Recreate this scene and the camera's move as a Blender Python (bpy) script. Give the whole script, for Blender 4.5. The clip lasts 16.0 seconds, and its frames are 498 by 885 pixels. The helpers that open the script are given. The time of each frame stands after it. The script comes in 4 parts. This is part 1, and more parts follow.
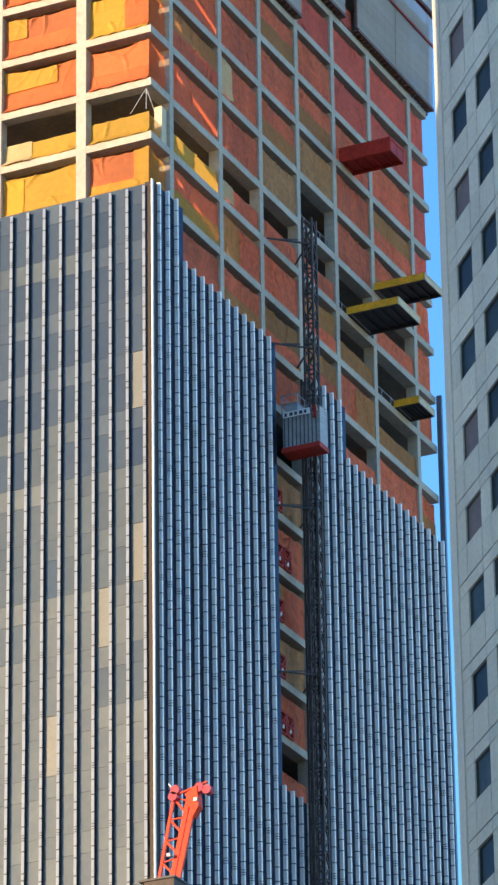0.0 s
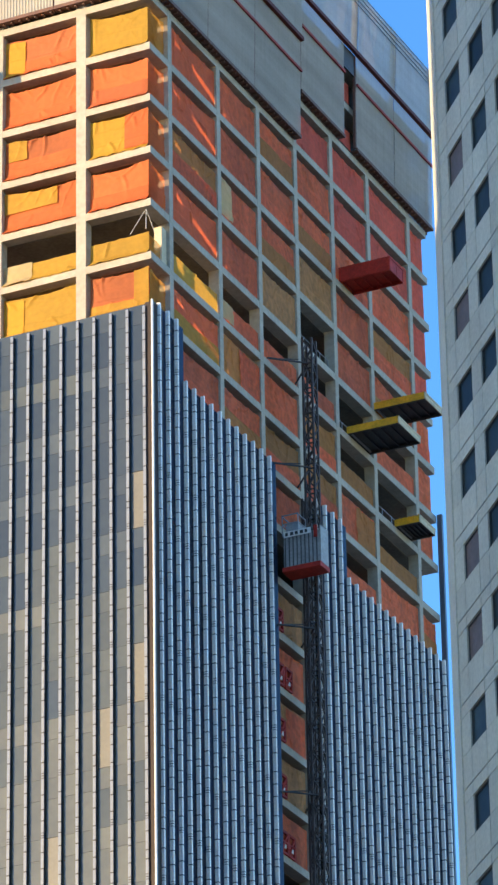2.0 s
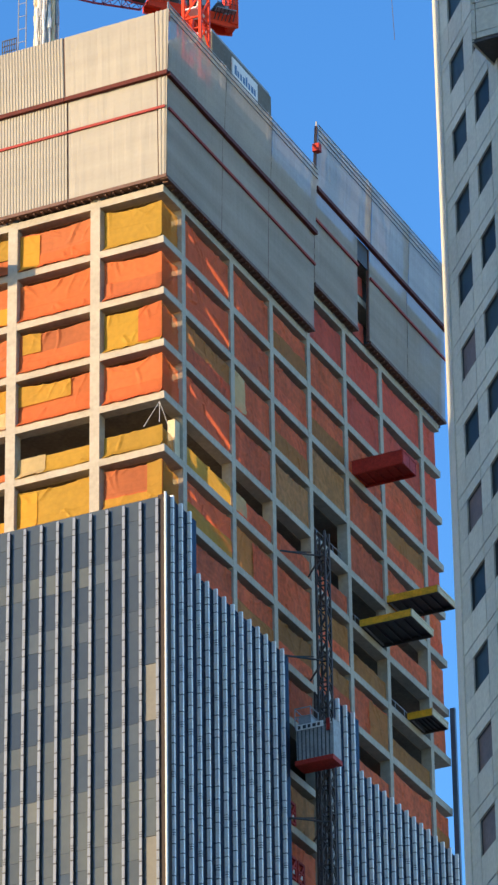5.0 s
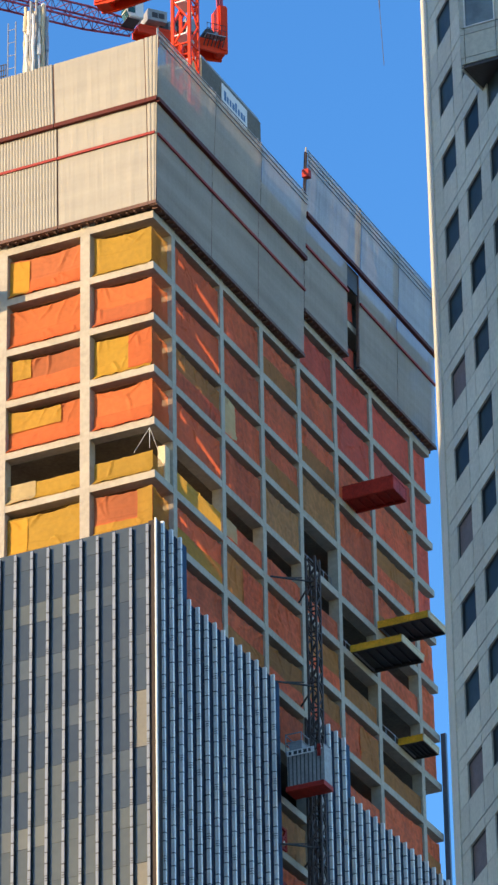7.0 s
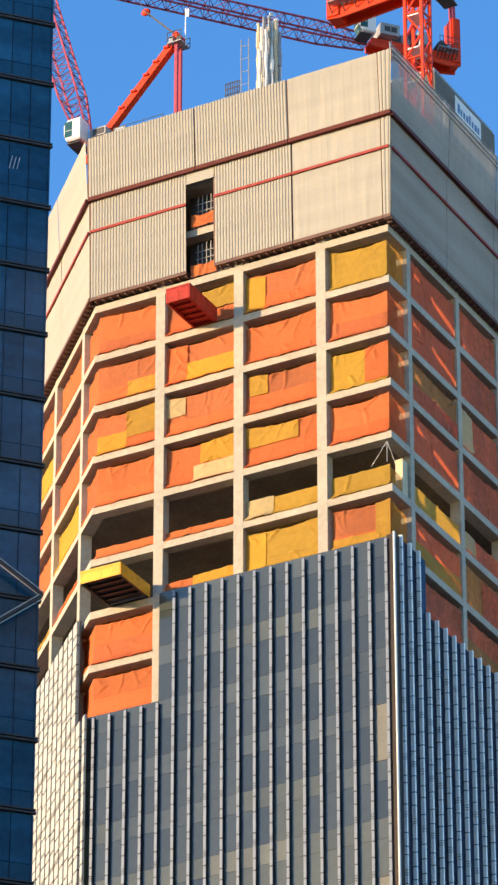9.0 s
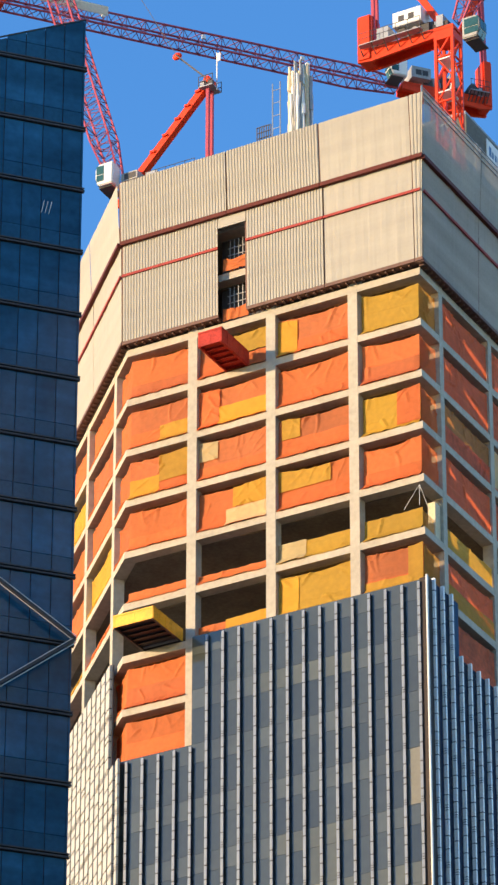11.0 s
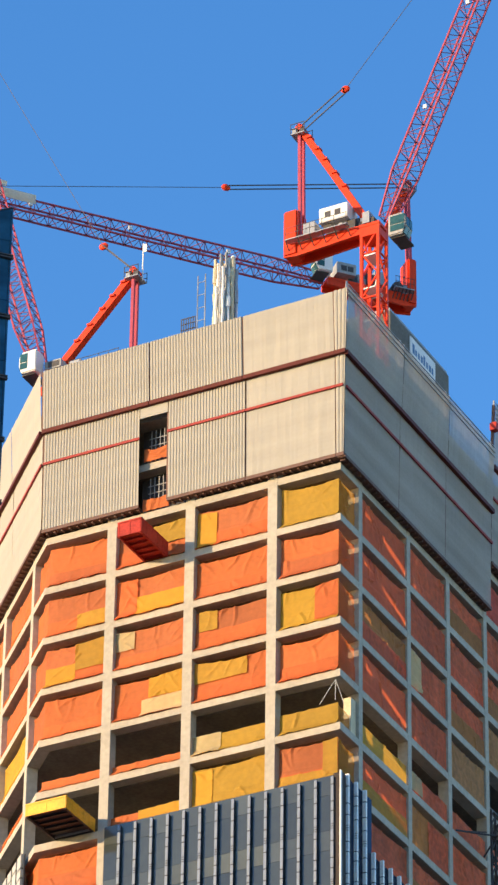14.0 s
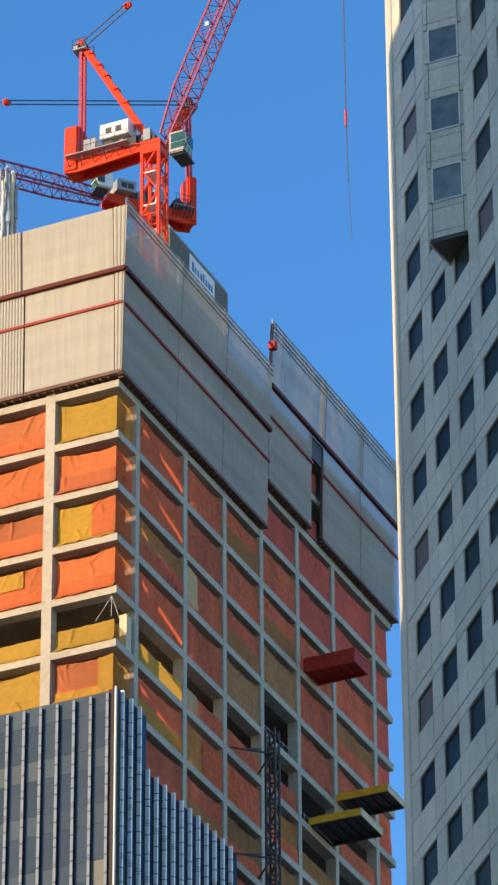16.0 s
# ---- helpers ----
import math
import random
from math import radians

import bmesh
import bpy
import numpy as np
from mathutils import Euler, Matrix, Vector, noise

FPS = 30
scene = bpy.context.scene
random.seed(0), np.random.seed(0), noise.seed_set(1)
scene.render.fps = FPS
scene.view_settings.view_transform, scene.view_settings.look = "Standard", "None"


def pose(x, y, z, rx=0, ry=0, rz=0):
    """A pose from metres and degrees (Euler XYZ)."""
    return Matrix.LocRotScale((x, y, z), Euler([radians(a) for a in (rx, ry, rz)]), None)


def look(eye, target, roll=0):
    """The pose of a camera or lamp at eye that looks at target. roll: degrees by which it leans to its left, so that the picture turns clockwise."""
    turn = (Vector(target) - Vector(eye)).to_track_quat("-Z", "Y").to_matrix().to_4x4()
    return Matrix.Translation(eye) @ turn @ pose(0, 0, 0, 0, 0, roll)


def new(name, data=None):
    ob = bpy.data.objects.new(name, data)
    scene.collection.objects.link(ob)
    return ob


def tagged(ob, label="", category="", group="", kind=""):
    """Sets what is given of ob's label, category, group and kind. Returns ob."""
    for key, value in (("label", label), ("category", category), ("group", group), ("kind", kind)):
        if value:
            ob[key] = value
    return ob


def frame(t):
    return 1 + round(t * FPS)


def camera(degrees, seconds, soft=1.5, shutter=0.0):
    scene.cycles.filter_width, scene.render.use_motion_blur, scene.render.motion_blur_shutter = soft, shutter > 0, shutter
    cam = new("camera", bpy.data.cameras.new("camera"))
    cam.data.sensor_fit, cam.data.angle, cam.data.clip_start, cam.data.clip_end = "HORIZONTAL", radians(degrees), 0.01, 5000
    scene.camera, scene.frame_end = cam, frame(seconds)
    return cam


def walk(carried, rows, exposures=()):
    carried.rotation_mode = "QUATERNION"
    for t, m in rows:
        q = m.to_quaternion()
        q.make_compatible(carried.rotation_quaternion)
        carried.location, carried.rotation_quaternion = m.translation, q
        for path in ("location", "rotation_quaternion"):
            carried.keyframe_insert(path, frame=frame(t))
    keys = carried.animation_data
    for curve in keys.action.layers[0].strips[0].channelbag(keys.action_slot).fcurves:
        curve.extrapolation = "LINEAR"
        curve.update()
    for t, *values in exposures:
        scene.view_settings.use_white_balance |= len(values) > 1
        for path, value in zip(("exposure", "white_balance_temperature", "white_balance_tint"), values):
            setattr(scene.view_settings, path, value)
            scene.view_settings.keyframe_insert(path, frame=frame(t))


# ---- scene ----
cam = camera(6.310, 16.0, 2.55)
EYE = (120.41, -240.27, 1.7)
ROWS = [
    (0, 114.303, 0.740, 25.610),
    (0.5, 114.640, 0.797, 25.639),
    (1, 115.006, 0.924, 25.700),
    (1.5, 115.383, 0.963, 25.720),
    (2, 115.822, 0.916, 25.701),
    (2.5, 116.325, 0.827, 25.692),
    (3, 116.846, 0.745, 25.739),
    (3.5, 117.229, 0.683, 25.762),
    (5.8, 118.522, 0.913, 25.701),
    (6, 118.494, 0.951, 25.609),
    (6.5, 118.450, 0.946, 25.458),
    (7, 118.593, 0.886, 25.735),
    (7.5, 118.773, 0.603, 26.475),
    (8, 118.841, 0.343, 27.361),
    (8.5, 118.836, 0.207, 28.185),
    (9, 118.793, 0.007, 28.685),
    (9.2, 118.789, -0.009, 28.860),
    (11.3, 119.570, -0.127, 29.122),
    (11.5, 119.740, -0.238, 29.022),
    (12, 120.208, -0.500, 28.685),
    (12.5, 120.787, -0.657, 28.366),
    (13, 121.340, -0.711, 28.062),
    (13.5, 121.775, -0.756, 27.898),
    (14, 121.790, -0.699, 27.552),
    (14.5, 121.570, -0.473, 26.680),
    (15, 121.340, -0.125, 25.724),
    (15.5, 120.971, 0.193, 25.077),
    (16, 120.748, 0.269, 24.848),
]
walk(cam, [(t, pose(*EYE, rx, ry, rz)) for t, rx, ry, rz in ROWS], exposures=[(0, 1.9, 6800, 13.5), (3.5, 1.63, 6800, 13.5), (7, 1.50, 6800, 13), (7.6, 1.58, 6850, 13), (8.5, 1.58, 6950, 13), (11.5, 1.51, 6950, 13), (14, 1.49, 6950, 12.5), (15, 1.40, 6900, 12.5), (16, 1.38, 6850, 12.5)])

# ---- light ----
SUN_AZ, SUN_EL = (-0.681, -0.732), 10.5
sun_dir = Vector((SUN_AZ[0] * math.cos(radians(SUN_EL)), SUN_AZ[1] * math.cos(radians(SUN_EL)), math.sin(radians(SUN_EL)))).normalized()
world = bpy.data.worlds.new("sky")
scene.world = world
world.use_nodes = True
wn = world.node_tree.nodes
sky = wn.new("ShaderNodeTexSky")
sky.sky_type, sky.sun_disc = "NISHITA", False
sky.sun_elevation, sky.sun_rotation = radians(SUN_EL), math.atan2(sun_dir.x, sun_dir.y)
sky.air_density, sky.dust_density, sky.ozone_density = 1.0, 0.15, 3.2
tone = wn.new("ShaderNodeHueSaturation")
tone.inputs["Saturation"].default_value = 1.2
tone.inputs["Hue"].default_value = 0.507
world.node_tree.links.new(sky.outputs[0], tone.inputs["Color"])
world.node_tree.links.new(tone.outputs[0], wn["Background"].inputs[0])
wn["Background"].inputs[1].default_value = 0.15
sun = new("sun", bpy.data.lights.new("sun", "SUN"))
sun.data.energy, sun.data.angle, sun.data.color = 2.55, radians(0.53), (1.0, 0.75, 0.45)
sun.matrix_world = look(sun_dir * 400, (0, 0, 0))


# ---- materials ----
def material(name, color, rough=0.6, metal=0.0, spread=0.12, scale=0.6, fine=8.0, bump=0.15, through_light=0.0, alpha=1.0, per_piece=0.0, spec=0.5, streak=0.0, weft=0.0):
    m = bpy.data.materials.new(name)
    m.use_nodes = True
    t = m.node_tree
    n, l = t.nodes, t.links
    b = n["Principled BSDF"]
    co = n.new("ShaderNodeTexCoord")
    geo = n.new("ShaderNodeNewGeometry")
    pos = geo.outputs["Position"]
    big, small = n.new("ShaderNodeTexNoise"), n.new("ShaderNodeTexNoise")
    for k, s in ((big, scale), (small, fine)):
        k.inputs["Scale"].default_value = s
        k.inputs["Detail"].default_value = 4
        l.new(pos, k.inputs["Vector"])
    if streak:
        mp = n.new("ShaderNodeMapping")
        mp.inputs["Scale"].default_value = (streak, streak, 0.12)
        l.new(pos, mp.inputs["Vector"])
        l.new(mp.outputs[0], big.inputs["Vector"])
    mix = n.new("ShaderNodeMath")
    mix.operation = "ADD"
    l.new(big.outputs[0], mix.inputs[0])
    l.new(small.outputs[0], mix.inputs[1])
    mr = n.new("ShaderNodeMapRange")
    mr.inputs["From Min"].default_value, mr.inputs["From Max"].default_value = 0.65, 1.35
    mr.inputs["To Min"].default_value, mr.inputs["To Max"].default_value = 1 - spread, 1 + spread
    l.new(mix.outputs[0], mr.inputs["Value"])
    val = mr.outputs[0]
    if per_piece:
        oi = n.new("ShaderNodeObjectInfo")
        pr = n.new("ShaderNodeMapRange")
        pr.inputs["To Min"].default_value, pr.inputs["To Max"].default_value = 1 - per_piece, 1 + per_piece
        l.new(oi.outputs["Random"], pr.inputs["Value"])
        mu = n.new("ShaderNodeMath")
        mu.operation = "MULTIPLY"
        l.new(val, mu.inputs[0])
        l.new(pr.outputs[0], mu.inputs[1])
        val = mu.outputs[0]
    if weft:
        mw, wn_, wr = n.new("ShaderNodeMapping"), n.new("ShaderNodeTexNoise"), n.new("ShaderNodeMapRange")
        mw.inputs["Scale"].default_value = (0.05, 0.05, 0.9)
        wn_.inputs["Scale"].default_value, wn_.inputs["Detail"].default_value = 1.0, 3
        wr.inputs["From Min"].default_value, wr.inputs["From Max"].default_value = 0.35, 0.65
        wr.inputs["To Min"].default_value, wr.inputs["To Max"].default_value = 1 - weft, 1 + weft
        l.new(pos, mw.inputs["Vector"])
        l.new(mw.outputs[0], wn_.inputs["Vector"])
        l.new(wn_.outputs[0], wr.inputs["Value"])
        mu = n.new("ShaderNodeMath")
        mu.operation = "MULTIPLY"
        l.new(val, mu.inputs[0])
        l.new(wr.outputs[0], mu.inputs[1])
        val = mu.outputs[0]
    hs = n.new("ShaderNodeHueSaturation")
    hs.inputs["Color"].default_value = (*color, 1)
    l.new(val, hs.inputs["Value"])
    l.new(hs.outputs[0], b.inputs["Base Color"])
    b.inputs["Roughness"].default_value, b.inputs["Metallic"].default_value = rough, metal
    b.inputs["Specular IOR Level"].default_value = spec
    if bump:
        bp = n.new("ShaderNodeBump")
        bp.inputs["Strength"].default_value = bump
        bp.inputs["Distance"].default_value = 0.05
        l.new(mix.outputs[0], bp.inputs["Height"])
        l.new(bp.outputs[0], b.inputs["Normal"])
    out = b.outputs[0]
    if through_light:
        tr, ms = n.new("ShaderNodeBsdfTranslucent"), n.new("ShaderNodeMixShader")
        l.new(hs.outputs[0], tr.inputs[0])
        ms.inputs[0].default_value = through_light
        l.new(out, ms.inputs[1])
        l.new(tr.outputs[0], ms.inputs[2])
        out = ms.outputs[0]
    if alpha < 1:
        tp, ms = n.new("ShaderNodeBsdfTransparent"), n.new("ShaderNodeMixShader")
        ms.inputs[0].default_value = alpha
        l.new(tp.outputs[0], ms.inputs[1])
        l.new(out, ms.inputs[2])
        out = ms.outputs[0]
    l.new(out, n["Material Output"].inputs[0])
    return m


CONCRETE = material("concrete", (0.42, 0.37, 0.29), 0.85, spread=0.2, scale=0.35, fine=2.5, bump=0.1)
# grey-brown core concrete, darkened further to deepen shade inside the open bays
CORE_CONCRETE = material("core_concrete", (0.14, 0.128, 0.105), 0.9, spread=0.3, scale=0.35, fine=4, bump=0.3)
# dark brown that paints the shade under the slabs of open bays
SOFFIT_SHADE = material("soffit_shade", (0.14, 0.12, 0.09), 0.9, spread=0.3, scale=0.6, fine=4, bump=0.2)
NETS = {
    "o": material("orange_net", (0.82, 0.205, 0.05), 0.75, spread=0.13, streak=0.6, scale=0.5, fine=2.5, bump=0.05, through_light=0.45, per_piece=0.12),
    "d": material("rust_orange_net", (0.69, 0.19, 0.058), 0.75, spread=0.13, streak=0.9, scale=0.5, fine=2.5, bump=0.05, through_light=0.45, per_piece=0.15),
    "m": material("brick_red_net", (0.84, 0.165, 0.055), 0.75, spread=0.3, streak=0.9, scale=0.5, fine=2.5, bump=0.05, through_light=0.45, per_piece=0.18),
    "r": material("red_net", (0.8, 0.12, 0.064), 0.75, spread=0.2, streak=0.9, scale=0.5, fine=2.5, bump=0.05, through_light=0.45, per_piece=0.1),
    "c": material("coral_net", (0.86, 0.165, 0.05), 0.75, spread=0.13, streak=0.9, scale=0.5, fine=2.5, bump=0.05, through_light=0.45, per_piece=0.1),
    "a": material("amber_net", (0.6, 0.335, 0.035), 0.75, spread=0.13, streak=0.6, scale=0.5, fine=2.5, bump=0.05, through_light=0.45, per_piece=0.12),
    "y": material("yellow_net", (0.76, 0.41, 0.035), 0.75, spread=0.1, scale=0.5, fine=2.5, bump=0.05, through_light=0.45, per_piece=0.1),
    "b": material("brown_amber_net", (0.5, 0.2, 0.045), 0.75, spread=0.2, streak=0.9, scale=0.5, fine=2.5, bump=0.05, through_light=0.45, per_piece=0.12),
    "s": material("sheer_orange_net", (0.86, 0.22, 0.05), 0.75, spread=0.1, scale=0.5, fine=2.5, bump=0.05, through_light=0.5, alpha=0.62),
    "t": material("sheer_amber_net", (0.7, 0.34, 0.04), 0.75, spread=0.1, scale=0.5, fine=2.5, bump=0.05, through_light=0.5, alpha=0.62),
    "k": material("khaki_net", (0.56, 0.25, 0.085), 0.75, spread=0.3, streak=0.9, scale=0.5, fine=2.5, bump=0.05, through_light=0.45, per_piece=0.15),
    "p": material("cream_net", (0.72, 0.56, 0.27), 0.75, spread=0.1, scale=0.5, fine=2.5, bump=0.05, through_light=0.45, per_piece=0.1),
}
SCREEN = material("beige_screen", (0.375, 0.343, 0.282), 0.8, spread=0.035, scale=0.25, fine=4, bump=0.05, through_light=0.04, streak=0.5, weft=0.05)
SCREEN_THIN = material("thin_beige_screen", (0.4, 0.345, 0.285), 0.8, spread=0.14, scale=0.25, fine=9, bump=0.1, through_light=0.1, alpha=0.85, weft=0.12)
# see-through side mesh; the shade's purple cast is put into its redder base
SCREEN_MESH = material("beige_mesh_screen", (0.4, 0.335, 0.275), 0.8, spread=0.1, scale=0.25, fine=6, bump=0.05, through_light=0.06, streak=0.5, alpha=0.78, weft=0.14)
SCREEN_EDGE = material("brown_edge", (0.13, 0.06, 0.04), 0.7, spread=0.35, scale=1.5, fine=10)
RED_STEEL = material("dark_red_steel", (0.11, 0.02, 0.012), 0.6, spec=0.2, spread=0.2, scale=1, fine=8)
THIN_RED = material("faded_red_rail", (0.33, 0.045, 0.035), 0.6, spread=0.25, scale=1.5, fine=8, spec=0.2)
RED_PLATFORM = material("red_platform_paint", (0.4, 0.032, 0.02), 0.6, spec=0.2, spread=0.35, scale=1, fine=6)
YELLOW_PLATFORM = material("yellow_platform_paint", (0.85, 0.4, 0.015), 0.55, spread=0.25, scale=1, fine=6)
DARK_STEEL = material("dark_steel", (0.05, 0.045, 0.045), 0.6, spread=0.3, scale=1, fine=8)
BROWN_STEEL = material("rusty_dark_steel", (0.06, 0.042, 0.036), 0.7, spread=0.35, scale=1, fine=8)
GREY_STEEL = material("grey_steel", (0.3, 0.31, 0.32), 0.5, 0.3, spread=0.2, scale=1, fine=8)
WHITE_PAINT = material("white_paint", (0.75, 0.73, 0.68), 0.5, spread=0.1, scale=1, fine=8)
CRANE_RED = material("crane_orange_red", (0.72, 0.05, 0.012), 0.5, spec=0.2, spread=0.15, scale=0.8, fine=6)
# crane red tinted pink and purple for blue sky bleed and shade
CRANE_PINK = material("sky_tinted_crane_red", (0.42, 0.07, 0.1), 0.55, spec=0.15, spread=0.15, scale=0.8, fine=6)
CRANE_LACE = material("sky_tinted_lacing", (0.24, 0.07, 0.12), 0.6, spec=0.15, spread=0.2, scale=0.8, fine=6)
BOARD_BLUE = material("board_blue", (0.06, 0.16, 0.3), 0.6, spread=0.1)
CABLE = material("cable", (0.06, 0.06, 0.07), 0.6, spread=0.1)
# same fin material throughout; this copy is brightened for the shaded side
FIN_SHADED = material("fin_shaded_side", (0.96, 0.91, 0.84), 0.5, spread=0.12, scale=0.7, fine=8, bump=0.05)
# near-black for real joints and for the shade painted on fin webs
FIN_DARK = material("dark_joint_and_shade", (0.02, 0.02, 0.025), 0.5, spread=0.2)
# sunlit copies of the fin colour, dimmed for the slanted and main fronts
FIN_SUNLIT_SLANT = material("fin_sunlit_slant", (0.47, 0.44, 0.36), 0.5, spread=0.2, scale=0.7, fine=6, bump=0.05)
FIN_SUNLIT = material("fin_sunlit_front", (0.18, 0.22, 0.28), 0.5, spread=0.15, scale=0.7, fine=8, bump=0.05)
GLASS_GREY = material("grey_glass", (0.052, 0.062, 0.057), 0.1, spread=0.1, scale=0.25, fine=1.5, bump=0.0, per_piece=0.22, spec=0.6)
# beige and pale bases paint the warm reflection in the lower panes
GLASS_BEIGE = material("beige_reflection_glass", (0.092, 0.1, 0.076), 0.12, spread=0.1, scale=0.3, fine=1.5, bump=0.0, per_piece=0.14, spec=0.6)
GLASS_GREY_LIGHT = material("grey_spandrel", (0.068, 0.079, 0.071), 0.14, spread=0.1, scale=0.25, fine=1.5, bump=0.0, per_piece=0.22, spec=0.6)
GLASS_PALE = material("pale_reflection_glass", (0.13, 0.134, 0.1), 0.14, spread=0.1, scale=0.3, fine=1.5, bump=0.0, per_piece=0.12, spec=0.6)
GLASS_CREAM = material("cream_blind", (0.165, 0.16, 0.12), 0.3, spread=0.1, scale=0.5, fine=4, bump=0.01)
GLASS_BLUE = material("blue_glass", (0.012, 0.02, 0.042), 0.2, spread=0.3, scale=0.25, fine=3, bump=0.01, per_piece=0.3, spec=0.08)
END_STRIP = material("slate_edge_strip", (0.1, 0.13, 0.17), 0.4, spread=0.2)
BROWN_PANEL = material("brown_corner_panel", (0.04, 0.028, 0.022), 0.5, spread=0.2, spec=0.2)
TOWER_STONE = material("pale_cladding", (0.49, 0.475, 0.39), 0.6, per_piece=0.1, spread=0.18, scale=0.5, fine=5, bump=0.08, streak=0.8)
TOWER_JOINT = material("cladding_joint", (0.05, 0.055, 0.06), 0.8, spread=0.2)
TOWER_GLASS = material("dark_window_glass", (0.02, 0.027, 0.025), 0.3, spread=0.5, scale=0.6, fine=2, bump=0.0, per_piece=0.6, spec=0.07)
# grey-green base lightened to stand in for the sky these windows reflect
BAY_GLASS = material("sky_reflection_bay_glass", (0.13, 0.15, 0.14), 0.15, spread=0.4, scale=0.7, fine=2, bump=0.0, per_piece=0.3, spec=0.5)
TOWER_BLIND = material("brown_blind", (0.12, 0.075, 0.06), 0.5, spread=0.3, scale=1.5, fine=5)
NAVY_GLASS = material("navy_glass", (0.013, 0.085, 0.16), 0.12, spread=0.3, scale=0.3, fine=2, bump=0.0, per_piece=0.15, spec=0.2, weft=0.2)
NAVY_BAND = material("grey_blue_band", (0.014, 0.08, 0.145), 0.14, spread=0.2, scale=0.5, fine=4, bump=0.0, spec=0.2)
CAB_GLASS = material("green_cab_glass", (0.03, 0.09, 0.08), 0.08, spread=0.3, scale=1, fine=3, bump=0.0, spec=0.6)
CAR_GREY = material("worn_grey_sheet", (0.33, 0.32, 0.3), 0.6, 0.2, spread=0.3, scale=1.2, fine=6)
PALE_BOARD = material("cream_plywood", (0.62, 0.52, 0.34), 0.8, spread=0.15, scale=1, fine=5)
BANNER = material("cream_banner", (0.8, 0.74, 0.62), 0.8, spread=0.15, scale=1, fine=5, through_light=0.5)
# made-up pale tone that lets the unseen ground bounce warm light upwards
GROUND_BOUNCE = material("bounce_ground", (0.22, 0.19, 0.15), 0.9, spread=0.3, scale=0.2, fine=4)
STONE = material("limestone", (0.42, 0.38, 0.31), 0.8, spread=0.2, scale=0.1, fine=3)


# ---- mesh helpers ----
def box(bm, lo, hi, m=None):
    vs = [bm.verts.new((x, y, z)) for z in (lo[2], hi[2]) for y in (lo[1], hi[1]) for x in (lo[0], hi[0])]
    if m is not None:
        for v in vs:
            v.co = m @ v.co
    for f in ((0, 2, 3, 1), (4, 5, 7, 6), (0, 1, 5, 4), (2, 6, 7, 3), (0, 4, 6, 2), (1, 3, 7, 5)):
        bm.faces.new([vs[i] for i in f])


def beam(bm, p, q, w, h=None):
    """A square bar from p to q."""
    p, q = Vector(p), Vector(q)
    d = q - p
    m = Matrix.Translation(p) @ d.to_track_quat("Z", "Y").to_matrix().to_4x4()
    h = h or w
    box(bm, (-w / 2, -h / 2, 0), (w / 2, h / 2, d.length), m)


def tube(bm, p, q, r, n=8):
    p, q = Vector(p), Vector(q)
    d = q - p
    m = Matrix.Translation((p + q) / 2) @ d.to_track_quat("Z", "Y").to_matrix().to_4x4()
    bmesh.ops.create_cone(bm, cap_ends=True, segments=n, radius1=r, radius2=r, depth=d.length, matrix=m)


def prism(bm, poly, z0, z1):
    lo = [bm.verts.new((x, y, z0)) for x, y in poly]
    hi = [bm.verts.new((x, y, z1)) for x, y in poly]
    bm.faces.new(lo[::-1])
    bm.faces.new(hi)
    k = len(poly)
    for i in range(k):
        bm.faces.new((lo[i], lo[(i + 1) % k], hi[(i + 1) % k], hi[i]))


def lattice(bm, p, q, side, up, w0, w1, bays, chord, lace, chords=True):
    """A four-chord lattice girder from p to q; side and up span its section, w0 and w1 are its widths."""
    p, q, side, up = Vector(p), Vector(q), Vector(side).normalized(), Vector(up).normalized()
    at = lambda i, a, b: p.lerp(q, i / bays) + (w0 + (w1 - w0) * i / bays) / 2 * (a * side + b * up)
    cs = ((-1, -1), (1, -1), (1, 1), (-1, 1))
    for a, b in cs if chords else ():
        beam(bm, at(0, a, b), at(bays, a, b), chord)
    if not lace:
        return
    for i in range(bays):
        for j in range(4):
            c, d = cs[j], cs[(j + 1) % 4]
            if i % 2:
                c, d = d, c
            beam(bm, at(i, *c), at(i + 1, *d), lace)
            if i % 2 == 0:
                beam(bm, at(i, *c), at(i, *d), lace)


def mesh_of(name, bm, mat):
    me = bpy.data.meshes.new(name)
    bmesh.ops.recalc_face_normals(bm, faces=bm.faces)
    bm.to_mesh(me)
    bm.free()
    me.materials.append(mat)
    return me


def part(name, bm, mat, parent=None, label=""):
    ob = new(name, mesh_of(name, bm, mat))
    ob.parent = parent
    if label:
        ob["label"] = label
    return ob


def piece(name, me, parent, at, rz=0.0):
    ob = new(name, me)
    ob.parent = parent
    ob.matrix_basis = pose(*at, 0, 0, rz)
    return ob


def thing(name, label, category, group="", kind="", at=(0, 0, 0)):
    ob = new(name)
    ob.location = at
    return tagged(ob, label, category, group, kind)


def boxpart(name, lo, hi, mat, parent=None, label=""):
    bm = bmesh.new()
    box(bm, lo, hi)
    return part(name, bm, mat, parent, label)


# ---- ground ----
# ground sheet out of view, added to reflect light up at the towers
bm = bmesh.new()
box(bm, (-2500, -2500, -1), (2500, 2500, 0))
tagged(part("ground", bm, GROUND_BOUNCE), "unseen ground sheet, pale to bounce warm light onto the towers", "ground", kind="structure")

# ---- the tower under construction ----
STOREY, TOP = 4.1, 166.69
SLAB = 0.56


def level(k):
    return TOP - k * STOREY


PLAN = [(0, 0), (0, 48.1), (-38, 48.1), (-38, 14.4), (-23.6, 0)]
